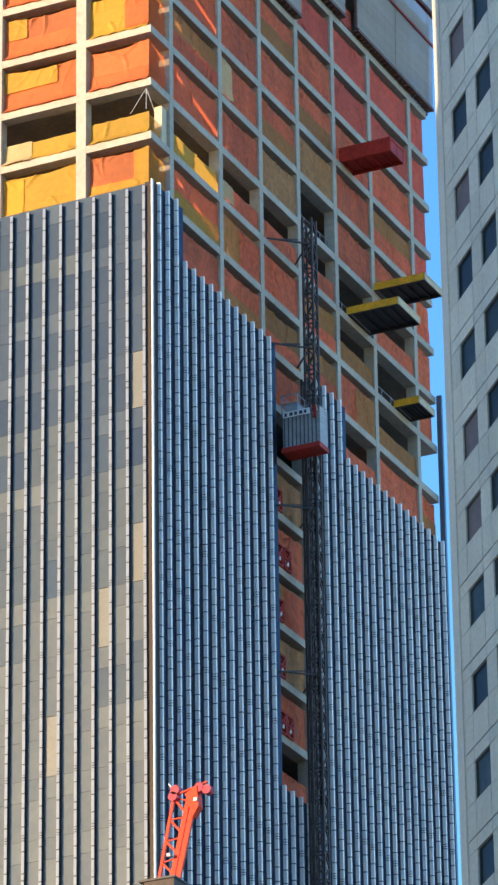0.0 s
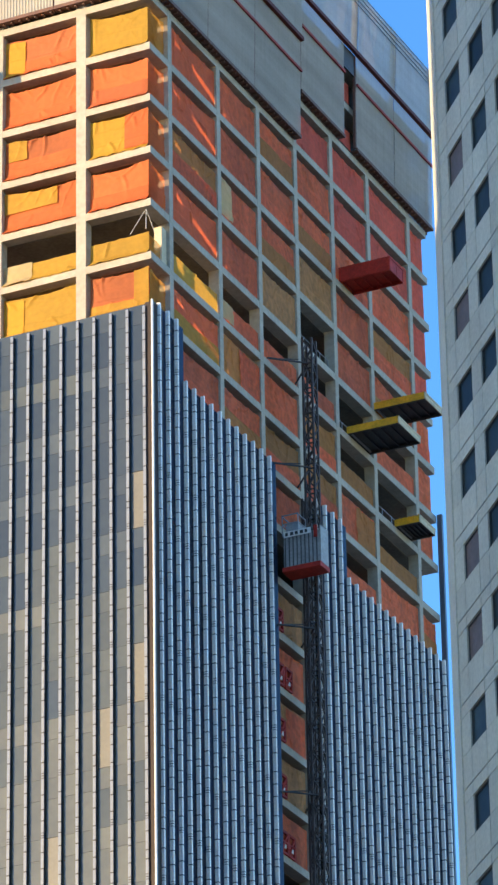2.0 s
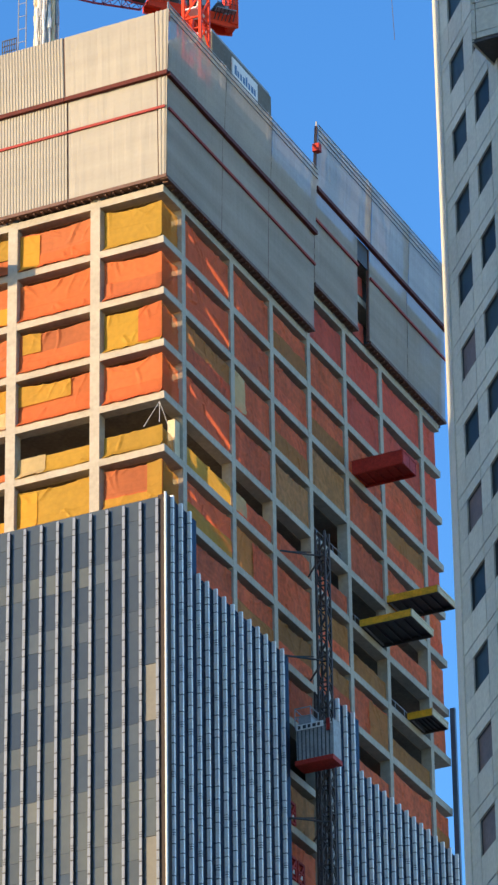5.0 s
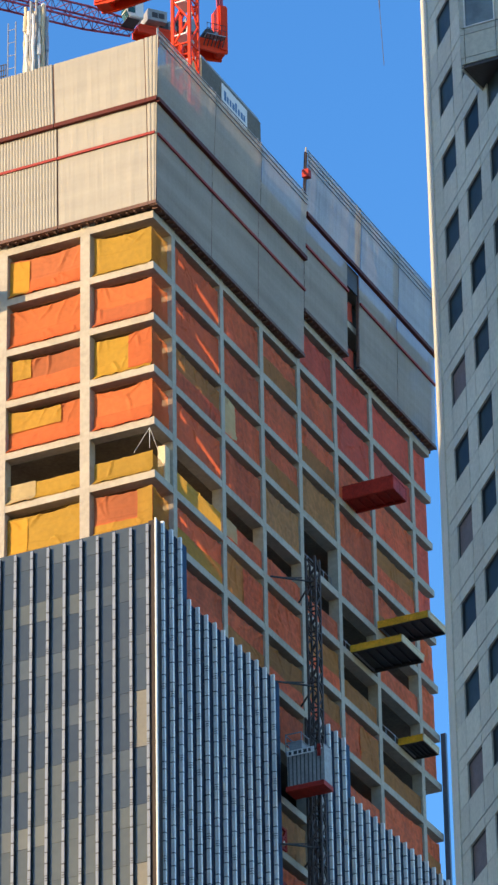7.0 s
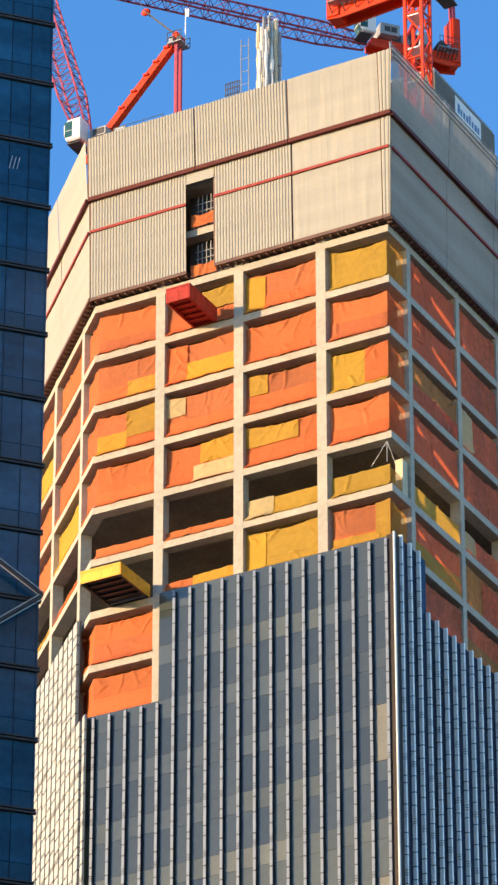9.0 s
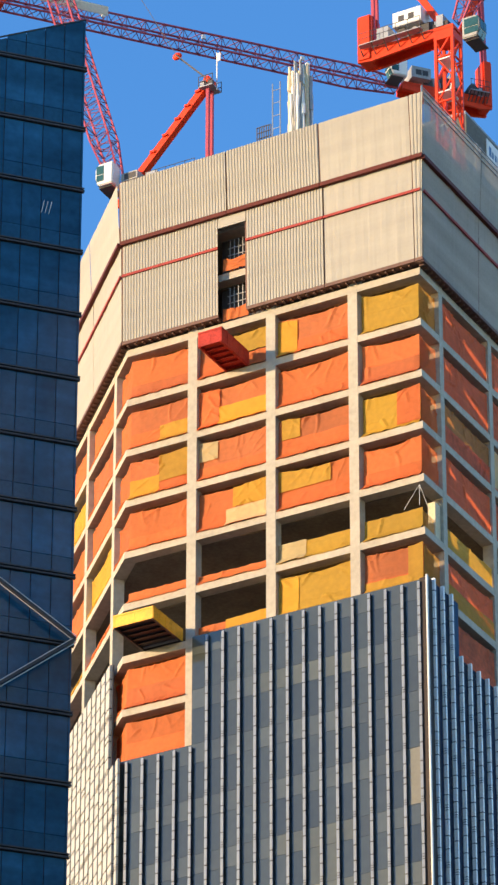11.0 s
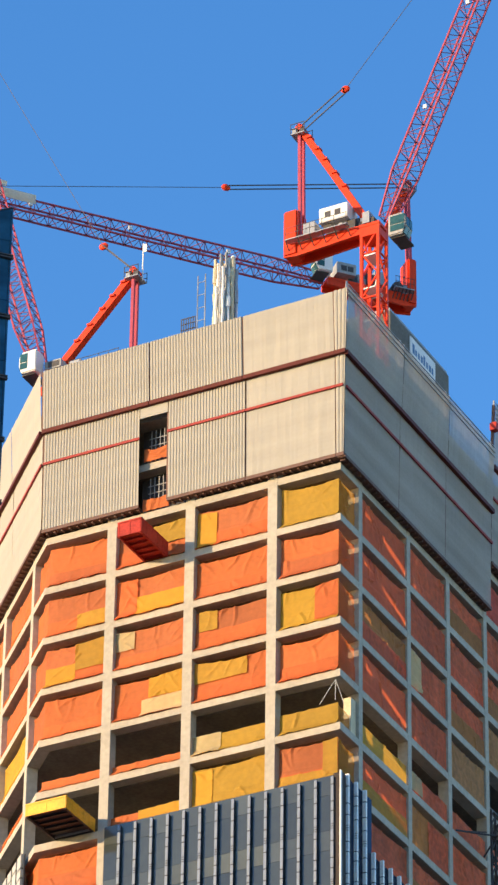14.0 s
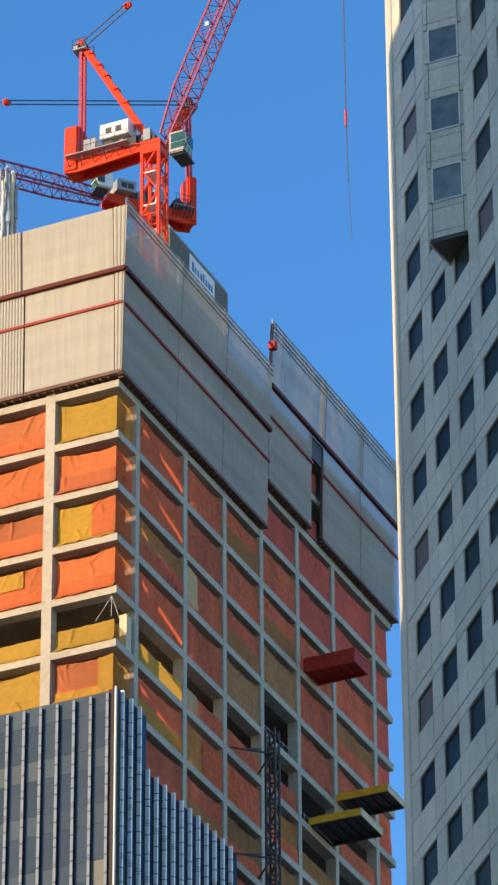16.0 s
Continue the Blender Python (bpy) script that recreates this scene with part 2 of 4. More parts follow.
LEFT_COLUMNS = (-5.33, -11.87, -18.2)
RIGHT_COLUMNS = (3.11, 10.81, 17.37, 23.75, 30.21, 36.86, 44.59)
SLANT_COLUMNS = (3.4, 11.5)
S45 = math.sqrt(0.5)
tower = thing("office_tower", "concrete high-rise under construction, glazed lower floors, netted open upper floors", "building")

for k in range(-3, 17):
    bm = bmesh.new()
    prism(bm, PLAN, level(k) - SLAB, level(k))
    part("floor_slab", bm, CONCRETE, tower)
# dark plates under the slabs stand in for shade in the open floors
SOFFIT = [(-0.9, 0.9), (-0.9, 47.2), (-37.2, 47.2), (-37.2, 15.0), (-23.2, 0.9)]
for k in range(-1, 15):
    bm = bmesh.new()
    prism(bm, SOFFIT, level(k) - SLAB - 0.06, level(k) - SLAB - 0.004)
    part("formwork_soffit", bm, SOFFIT_SHADE, tower, "dark plate painting the shade under a slab")
# inner core added to stop light passing through the open floors
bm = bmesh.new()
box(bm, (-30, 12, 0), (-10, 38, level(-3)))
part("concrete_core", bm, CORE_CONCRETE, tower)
for k in range(-3, 16):
    z0, z1 = level(k + 1), level(k) - SLAB
    cols = [((x - 0.38, 0.004, z0), (x + 0.38, 0.8, z1)) for x in LEFT_COLUMNS]
    cols += [((-0.8, y - 0.29, z0), (-0.004, y + 0.29, z1)) for y in RIGHT_COLUMNS]
    cols += [((-12.3, 46.8, z0), (-11.6, 47.5, z1)), ((-24.3, 46.8, z0), (-23.6, 47.5, z1))]
    for lo, hi in cols:
        boxpart("column", lo, hi, CONCRETE, tower)
    for s in SLANT_COLUMNS:
        bm = bmesh.new()
        box(bm, (-0.36, 0.004, z0), (0.36, 0.8, z1), pose(-23.6 - s * S45, s * S45, 0, 0, 0, -45))
        part("column", bm, CONCRETE, tower)

# flush slab and column faces stand one above the other; the column stripes between bays sit a little proud
for x in LEFT_COLUMNS:
    boxpart("column_facing", (x - 0.37, -0.012, level(6)), (x + 0.37, 0.3, level(0) + 0.3), CONCRETE, tower)
for i, y in enumerate(RIGHT_COLUMNS):
    boxpart("column_facing", (-0.3, y - 0.28, level(8)), (0.012, y + 0.28, level(-1 if i > 2 else 0) + 0.3), CONCRETE, tower)
boxpart("column_facing", (-0.3, 23.4, level(15)), (0.012, 24.1, level(8)), CONCRETE, tower)


# ---- curtain wall ----
MOD = 1.313
FLOOR_LOW = 20
rnd = random.Random(4)


def grooved_bar(lo, hi, z_top, seed, mat, gap=0.09, shrink=0.05, m=None, name="facade_fin"):
    """One upright bar of baguette lengths: single dark grooves between storeys, three close ones at each floor."""
    r = random.Random(seed)
    bm = bmesh.new()
    cuts = []
    for k in range(5, FLOOR_LOW):
        f = level(k) + 0.2
        cuts += [(f + 0.17, gap * 0.7), (f, gap * 0.8), (f - 0.17, gap * 0.7)] if r.random() < 0.8 else [(f, gap)]
        cuts += [(f - STOREY * (q + 0.16 * (r.random() - 0.5)), gap) for q in (0.25, 0.5, 0.75)]
    rings = [(z_top, 0)]
    for z, g in cuts:
        if z < z_top - 0.15:
            rings += [(z, 0), (z, shrink), (z - g, shrink), (z - g, 0)]
    rings.append((0.0, 0))
    prev = None
    for z, e in rings:
        q = [Vector((x, y, z)) for x, y in ((lo[0] + e, lo[1] + e), (hi[0] - e, lo[1] + e), (hi[0] - e, hi[1]), (lo[0] + e, hi[1]))]
        ring = [bm.verts.new(m @ v if m else v) for v in q]
        if prev:
            for k in range(4):
                f = bm.faces.new((prev[0][k], ring[k], ring[(k + 1) % 4], prev[0][(k + 1) % 4]))
                f.material_index = 1 if e and prev[1] else 0
        else:
            bm.faces.new(ring)
        prev = (ring, e)
    bm.faces.new(prev[0][::-1])
    ob = part(name, bm, mat, tower)
    ob.data.materials.append(FIN_DARK)
    return ob


def side_fin(z_top, at, seed):
    ob = grooved_bar((0, -0.09), (0.26, 0.09), z_top, seed, FIN_SHADED, 0.085, 0.04)
    ob.location = (at[0], at[1], 0)
    return ob


def front_fin(x, y, z_top, seed):
    """A pale cap on a deep web, near-black to paint the fin's shaded side."""
    cap = grooved_bar((-0.1, -0.24), (0.1, -0.16), z_top, seed, FIN_SUNLIT, 0.09, 0.03)
    cap.location = (x, y, 0)
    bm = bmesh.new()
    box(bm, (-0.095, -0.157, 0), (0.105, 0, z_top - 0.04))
    part("fin_web", bm, FIN_DARK, cap, "fin web painted near-black for its shaded side")


# lower glazing, sunlit front: one pane and one spandrel in every module and storey
OFF = 0.30
FMOD, FIN_X = 1.252, -0.33


def pane_mesh(name, w, z0, z1, mat):
    bm = bmesh.new()
    box(bm, (0.012, 0, z0), (w - 0.012, 0.06, z1))
    return mesh_of(name, bm, mat)


PANE_KINDS = {}
for w in (FMOD, 0.66):
    for q, a, b in (("grey", GLASS_GREY, GLASS_GREY_LIGHT), ("beige", GLASS_BEIGE, GLASS_BEIGE), ("pale", GLASS_PALE, GLASS_PALE)):
        PANE_KINDS[w, q] = pane_mesh("glass_pane", w, 0.008, 2.64, a), pane_mesh("spandrel_panel", w, 2.66, STOREY - 0.008, b)
cream_me = pane_mesh("cream_pane", FMOD, 0.03, STOREY - 0.03, GLASS_CREAM)
for n in range(19):
    w = FMOD if n < 18 else 0.66
    x0 = FIN_X - FMOD * n - w
    first = 8 if n >= 14 else 6
    for k in range(first, FLOOR_LOW):
        z = level(k + 1)
        tint = 0.5 + 0.8 * noise.noise(Vector(((17 - n) * 0.11, k * 0.77, 3.1))) + 0.16 * (rnd.random() - 0.5)
        if (n, k) in ((0, 9), (0, 12), (2, 13), (5, 15)):
            piece("cream_pane", cream_me, tower, (x0, -OFF, z))
        else:
            # lower storeys get more of the beige and pale painted reflection
            q = (k - 6.7) / 7.5 - tint
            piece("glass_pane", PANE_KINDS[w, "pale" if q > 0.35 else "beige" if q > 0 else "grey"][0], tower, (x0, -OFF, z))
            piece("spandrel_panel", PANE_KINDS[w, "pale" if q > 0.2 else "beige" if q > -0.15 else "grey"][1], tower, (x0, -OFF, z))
    front_fin(FIN_X - FMOD * n, -OFF, level(first) - 0.24, n)
boxpart("lower_glazing", (-23.6, -OFF, 0), (0, -OFF + 0.06, level(FLOOR_LOW)), GLASS_BEIGE, tower)
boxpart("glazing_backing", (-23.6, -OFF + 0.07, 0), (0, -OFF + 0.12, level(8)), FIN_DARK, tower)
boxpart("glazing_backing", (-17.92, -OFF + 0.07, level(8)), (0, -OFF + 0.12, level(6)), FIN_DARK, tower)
boxpart("corner_panel", (-0.3, -OFF - 0.1, 0), (0.30, -OFF - 0.02, level(6) + 0.05), BROWN_PANEL, tower)
boxpart("corner_panel", (0.305, -OFF - 0.1, 0), (0.36, 0.9, level(6) + 0.02), BROWN_PANEL, tower)
boxpart("corner_trim", (0.26, -OFF - 0.3, 0), (0.355, -OFF - 0.105, level(6) + 0.1), WHITE_PAINT, tower)

# lower glazing, shaded front
for j in range(37):
    y0 = 0.23 + j * MOD
    y1 = y0 + MOD
    if 17.3 < y0 < 24.2:
        top = 15
    else:
        top = 6 if y0 < 3.3 else 7 if y0 < 29.7 else 8
    if y0 < 47.5:
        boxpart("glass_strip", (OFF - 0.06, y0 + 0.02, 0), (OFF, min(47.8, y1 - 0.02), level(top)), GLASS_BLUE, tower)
        side_fin(level(top) + 0.1, (OFF, y0), 100 + j)
boxpart("end_strip", (OFF - 0.15, 47.85, 0), (OFF + 0.25, 48.12, level(5)), END_STRIP, tower)

# lower glazing, slanted front
slant = pose(-23.6, 0, 0, 0, 0, -45)
for j in range(-1, 14):
    m = slant @ pose(-0.83 - 1.337 * j, -OFF, 0)
    if j < 0:
        grooved_bar((-0.3, -0.14), (0.3, 0), level(8), 300, FIN_SUNLIT_SLANT, 0.1, 0.06, m)
    else:
        grooved_bar((-0.5, -0.2), (0.5, 0), level(8) if j == 0 else level(6) + 0.1, 300 + j, FIN_SUNLIT_SLANT, 0.12, 0.08, m)
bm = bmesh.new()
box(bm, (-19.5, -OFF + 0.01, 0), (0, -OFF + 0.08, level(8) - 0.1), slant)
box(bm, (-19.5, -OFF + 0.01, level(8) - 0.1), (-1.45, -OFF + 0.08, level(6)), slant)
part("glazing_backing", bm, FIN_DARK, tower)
boxpart("rear_wall", (-38.2, 14.6, 0), (-38.05, 48.1, level(6)), GLASS_BLUE, tower)
boxpart("rear_wall", (-38.2, 48.15, 0), (0.05, 48.3, level(8)), GLASS_BLUE, tower)


# ---- netting in the open bays ----
def net_mesh(width, height, seed, sag=0.12, left=0.0, low=0.0, bay_width=0.0, bay_height=0.0, lap=0.0):
    """A draped net: long creases run from its ties, its foot laps over the slab edge; pieces in one bay share one drape."""
    bm = bmesh.new()
    bay_width, bay_height = bay_width or width, bay_height or height
    r = random.Random(seed)
    folds = []
    for i in range(int(5 + bay_width * 1.6)):
        x, y = r.random() * bay_width, bay_height * (1 if i % 2 else r.random())
        if i % 5 == 0:
            x, y = (0 if r.random() < 0.5 else bay_width), bay_height
        a = -math.pi / 2 + (r.random() - 0.5) * 2.4
        n = 0.5 + r.random() * 1.8
        folds.append((x, y, math.cos(a), math.sin(a), n, 0.04 + 0.08 * r.random(), 0.1 + 0.12 * r.random()))
    seams = (0.3 + 0.25 * r.random(), 0.62 + 0.2 * r.random())
    tilt, dip = 0.3 * (r.random() - 0.5), 0.6 + 0.8 * r.random()
    nu, nv = max(4, int(width / 0.08)), max(4, int(height / 0.08))
    grid = []
    for j in range(nv + 1):
        row = []
        for i in range(nu + 1):
            u, v = i / nu, j / nv
            x, y = left + u * width, low + v * height
            s, t = x / bay_width, y / bay_height
            d = 0.07 * noise.noise(Vector((x * 0.45, y * 0.5, seed * 7.3))) + 0.012 * noise.noise(Vector((x * 2.6, y * 0.7, seed * 3.3)))
            for fx, fy, cx, cy, n, h, w in folds:
                along = (x - fx) * cx + (y - fy) * cy
                if 0 < along < n:
                    off = abs((x - fx) * cy - (y - fy) * cx + 0.06 * math.sin(along * 3 + n * 9))
                    if off < w:
                        d -= h * (1 - off / w) * (1 - along / n) ** 0.5
            wave = 0.02 * noise.noise(Vector((x * 0.9, seed * 1.7, 0)))
            d -= 0.035 if t < seams[0] + wave else 0.0
            d -= 0.02 if t < seams[1] + wave else 0.0
            d *= max(0.1, min(1.0, 0.15 + 9 * s, 0.15 + 9 * (1 - s)))
            z = v * height
            if sag:
                z += v * (tilt * (s - 0.5) * 2 * min(1, sag * 4) - sag * dip * math.sin(math.pi * s) + 0.05 * noise.noise(Vector((x * 1.7, seed * 2.3, 4))))
            if lap and t < 0.16:
                q = (1 - t / 0.16) ** 1.5
                d -= (lap + 0.03) * q
                z -= q * (0.05 + 0.07 * noise.noise(Vector((x * 1.6, seed * 1.1, 9))))
            row.append(bm.verts.new((u * width, d, z)))
        grid.append(row)
    for j in range(nv):
        for i in range(nu):
            bm.faces.new((grid[j][i], grid[j][i + 1], grid[j + 1][i + 1], grid[j + 1][i]))
    for f in bm.faces:
        f.smooth = True
    return bm


NET_WORD = {"k": "khaki", "c": "coral-red", "o": "orange", "d": "rust-orange", "r": "red", "m": "brick-red", "a": "amber", "s": "sheer orange", "t": "sheer amber", "b": "brown-amber", "y": "yellow", "p": "cream"}
net_seed = [0]


def net_bay(origin, rz, width, z0, z1, patches, lower=False, sag=0.15, lap=0.0):
    """Nets across one bay. patches: (u0, u1, v0, v1, colour), from the bay's left and floor."""
    h = z1 - z0
    top = None
    if lower and patches[0][4] in "od" and patches[0][3] == 1:
        s = net_seed[0]
        patches = patches[:1] + [(0, 1, 0, 0.34 + 0.05 * (s % 4), "d" if patches[0][4] == "o" and s % 3 == 0 else "o")] + patches[1:]
    for u0, u1, v0, v1, c in patches:
        net_seed[0] += 1
        s = net_seed[0]
        first = s if top is None else first
        bm = net_mesh((u1 - u0) * width, (v1 - v0) * h, first, sag if v1 > 0.9 else sag * 0.3, u0 * width, v0 * h, width, h, lap)
        off = 0.0 if top is None else -0.06 - 0.03 * len(top.children)
        m = pose(*origin, 0, 0, rz) @ pose(u0 * width, off, z0 + v0 * h)
        if top is None:
            top = part("debris_net", bm, NETS[c])
            top.matrix_basis = m
            tagged(top, NET_WORD[c] + " debris netting hung wrinkled across an open concrete bay", "netting", "debris nets")
        else:
            o = part("net_patch", bm, NETS[c], top, NET_WORD[c] + " net patch")
            o.matrix_basis = top.matrix_basis.inverted() @ m


F = lambda c: [(0, 1, 0, 1, c)]
HALF = lambda c, v=0.5: [(0, 1, 0, v, c)]
LEFT_NETS = {
    0: (F("o"), [(0, 0.3, 0, 1, "d"), (0.5, 1, 0.45, 1, "a")], [(0, 1, 0, 1, "d"), (0, 0.27, 0, 0.95, "y")], F("a")),
    1: (F("d") + [(0.5, 1, 0, 0.45, "a")], F("d") + [(0.3, 1, 0, 0.5, "y"), (0, 0.3, 0.0, 1, "o")], F("o"), F("o")),
    2: (F("d") + [(0, 0.5, 0, 0.5, "y"), (0.5, 1, 0.3, 1, "a")], F("d") + [(0, 0.27, 0.5, 0.98, "p")], F("d") + [(0.05, 0.3, 0.5, 1, "a")], F("y") + [(0.6, 1, 0.1, 1, "o")]),
    3: (F("o"), F("o") + [(0.4, 1, 0, 0.45, "p"), (0.5, 1, 0.45, 1, "y")], F("o") + [(0, 0.72, 0.5, 1, "a")], F("o")),
    4: (HALF("o", 0.28), HALF("o", 0.24), HALF("a", 0.48) + [(0, 0.38, 0, 0.5, "p")], HALF("a", 0.55)),
    5: (None, [(0, 1, 0, 0.3, "o"), (0.4, 1, 0, 0.34, "y")], F("a") + [(0, 0.27, 0, 0.95, "y")], F("d") + [(0, 1, 0, 0.3, "a"), (0.75, 1, 0, 1, "a")]),
    6: (F("o") + [(0, 1, 0.0, 0.5, "d")], None, None, None),
    7: (F("o"), None, None, None),
}
LEFT_SPANS = ((-23.43, -18.58), (-17.8, -12.25), (-11.45, -5.71), (-4.8, -0.35))
INSET = 0.42
for k, bays in LEFT_NETS.items():
    for (xa, xb), patches in zip(LEFT_SPANS, bays):
        if patches:
            net_bay((xa, INSET, 0), 0, xb - xa, level(k + 1) + 0.03, level(k) - SLAB - 0.34, patches, True, 0.18, INSET)

SLANT_NETS = {0: "oo", 1: "dy", 2: "oo", 3: "yo", 4: "oa", 5: ".o", 6: "..", 7: "oo"}
for k, row in SLANT_NETS.items():
    for (sa, sb), c in zip(((0.17, 3.0), (3.8, 11.1), (11.9, 20.0)), "d" + row):
        if sa < 1:
            c = "o" if k in (0, 1, 2, 3, 6, 7) else "."
        if c == ".":
            continue
        a = Vector((-23.6, 0, 0)) + Vector((-S45, S45, 0)) * sb + Vector((S45, S45, 0)) * INSET
        v = 0.35 if c != "." and k in (4, 5) else 1
        net_bay((a.x, a.y, 0), -45, sb - sa, level(k + 1) + 0.03, level(k) - SLAB - 0.3, HALF(c, v), False, 0.2, INSET)

RIGHT_SPANS = ((0.35, 2.7), (3.5, 10.4), (11.2, 17.0), (17.75, 23.35), (24.15, 29.8), (30.6, 36.45), (37.25, 44.2), (45.0, 47.4))
RIGHT_NETS = {
    -1: ("", "", "", "", "r", "r", "r", "r"),
    0: ("t", "c", "m", "m", "m", "r", "r", "r"),
    1: ("s", "c", "m", "m", "m", "m", "m", "r"),
    2: ("s", "b", "m+", "m", "k", "m", "b", "r"),
    3: ("s", "c", "m", "k", "", "m", "m", "m"),
    4: ("t/", "a/", "m/+", "m/", "m/", "", "m/", "m"),
    5: ("t", "c_", "b-", "m", "b", "b/", "", "m"),
    6: ("", "m", "m", "b", "b", "m-", "b/", ""),
    7: ("", "", "", "m", "", "m/", "m", "m"),
    8: ("", "", "", "", "", "", "m", ""),
    9: ("", "", "", "k", "", "", "", ""),
    10: ("", "", "", "m", "", "", "", ""),
    11: ("", "", "", "k-", "", "", "", ""),
    12: ("", "", "", "k", "", "", "", ""),
    13: ("", "", "", "m", "", "", "", ""),
    14: ("", "", "", "m/", "", "", "", ""),
}
for k, row in RIGHT_NETS.items():
    for (ya, yb), code in zip(RIGHT_SPANS, row):
        if not code:
            continue
        c = code[0]
        top = 0.5 if "/" in code else 1
        patches = [(0, 1, 0, top, c)]
        if "+" in code:
            patches.append((0, 0.3, 0.05, top, "p"))
        if "_" in code:
            patches.append((0, 1, 0, 0.45, "a"))
        if "-" in code:
            patches.append((0.45, 1, 0, 0.95, "m" if c != "m" else "b"))
        if len(patches) == 1 and top == 1 and c in "mb" and net_seed[0] % 2:
            patches.append((0, 1, 0, 0.3 + 0.06 * (net_seed[0] % 4), "b" if c == "m" and net_seed[0] % 3 == 0 else "m"))
        net_bay((-0.16 if ya > 1 else -0.37, ya - 0.08 if ya > 1 else 0.44, 0), 90, yb - ya + 0.185, level(k + 1) + 0.03, level(k) - SLAB - 0.42, patches)


# ---- screens round the top storeys ----
def screen_group(label):
    return thing("protection_screen", label, "screen", "protection screens")


def lean(z):
    """How far the screens stand off the slabs: they lean outwards towards the top."""
    return 0.5 + max(0.0, z - 166) * 0.02 + max(0.0, z - 175) * 0.055


def sheet(m, x0, x1, z0, z1, off0, off1, ribbed, seed, x0t, x1t):
    """A screen panel in a frame m whose x runs along the front and whose -y faces out."""
    bm = bmesh.new()
    nz = 12
    if ribbed:
        step = 0.06
        nx = int((x1 - x0) / step)
    else:
        nx = int((x1 - x0) / 0.16)
    rows = []
    for j in range(nz + 1):
        z = z0 + (z1 - z0) * j / nz
        row = []
        for i in range(nx + 1):
            xa, xb = x0 + (x0t - x0) * j / nz, x1 + (x1t - x1) * j / nz
            x = xa + (xb - xa) * i / nx
            o = off0 + (off1 - off0) * j / nz
            if ribbed:
                o += 0.05 * (i % 4 != 0) + 0.02 * noise.noise(Vector((x, z, seed)))
            else:
                o += 0.03 * noise.noise(Vector((x * 1.1, z * 0.3, seed))) + 0.02 * noise.noise(Vector((x * 3.2, z * 0.25, seed)))
            row.append(bm.verts.new(m @ Vector((x, -o, z))))
        rows.append(row)
    for j in range(nz):
        for i in range(nx):
            bm.faces.new((rows[j][i], rows[j][i + 1], rows[j + 1][i + 1], rows[j + 1][i]))
    return bm


def band(m, x0, x1, z, h, off, depth=0.16):
    bm = bmesh.new()
    box(bm, (x0, -off - depth, z - h / 2), (x1, -off + 0.02, z + h / 2), m)
    return bm


def tier(m, label, x0, x1, base, rib, upper, seed, thin=False, rails=False, x0t=None, x1t=None, mesh=False):
    """One screen: the lower tier of two storeys or the upper tier above the main rail."""
    zb, zt, zm = base + 8.2, base + (13.6 if rails else 13.3), base + 5.5
    o0, o1, o2 = lean(166.7), lean(175), lean(180.4)
    g = screen_group(label)
    x0t, x1t = x0 if x0t is None else x0t, x1 if x1t is None else x1t
    if upper:
        z0, z1, a, c = zb, zt, o1 + 0.12, o2
        part("main_rail", band(m, x0, x1, zb - 0.02, 0.32, o1 + 0.02, 0.28), RED_STEEL, g, "dark red steel rail")
    else:
        z0, z1, a, c = base, zb - 0.16, o0, o1
        bm = band(m, x0, x1, base - 0.1, 0.26, o0 - 0.04, 0.12)
        box(bm, (x0, -o0 + 0.02, base - 0.2), (x1, 0.0 if m is not rear_m else -0.02, base - 0.12), m)
        q = x0 + 0.3
        while q < x1 - 0.2:
            box(bm, (q, -o0 + 0.1, base - 0.34), (q + 0.14, -0.06, base - 0.2), m)
            q += 0.62
        part("bottom_edge", bm, SCREEN_EDGE, g, "dark brown lower edge")
        part("thin_rail", band(m, x0, x1, zm, 0.2, (o0 + o1) / 2 + 0.08, 0.1), THIN_RED, g, "red rail")
    part("panel", sheet(m, x0 + 0.03, x1 - 0.03, z0, z1, a, c, rib, seed, x0t + 0.03, x1t - 0.03), SCREEN_THIN if thin else SCREEN_MESH if mesh else SCREEN, g)
    if not -1 < x0 < -0.3:
        bm = bmesh.new()
        beam(bm, m @ Vector((x0 - 0.02, -a + 0.14, z0)), m @ Vector((x0t - 0.02, -c + 0.14, z1 - 0.03)), 0.2)
        part("edge_post", bm, SCREEN_EDGE, g, "dark brown edge post")
    for x, xt in ((x0 + 0.3, x0t + 0.3), (x1 - 0.3, x1t - 0.3)):
        bm = bmesh.new()
        beam(bm, m @ Vector((x, -a + 0.25, z0)), m @ Vector((xt, -c + 0.25, z1 + (0.6 if rails else -0.2))), 0.12)
        part("post", bm, GREY_STEEL, g)
    if rails:
        for k in range(3 if base < 170 else 4):
            bm = bmesh.new()
            beam(bm, m @ Vector((x0t, -o2 - 0.02, zt + 0.1 - k * 0.42)), m @ Vector((x1t, -o2 - 0.02, zt + 0.1 - k * 0.42)), 0.06)
            part("guard_rail", bm, CAR_GREY, g)
    return g


front, rear_m = pose(0, 0, 0), pose(0, 48.1, 0, 0, 0, 180)
RIB, FLAT = "beige pleated protection screen hung on red rails", "smooth beige protection screen with creases"
for n, (x0, x1, rib, up) in enumerate(((-23.75, -15.8, 1, 0), (-13.5, -7.25, 1, 0), (-7.2, -0.12, 0, 0), (-23.85, -15.0, 1, 1), (-14.95, -7.4, 1, 1), (-7.35, -0.1, 0, 1))):
    tier(front, RIB if rib else FLAT, x0, x1, 167.1, bool(rib), bool(up), n)
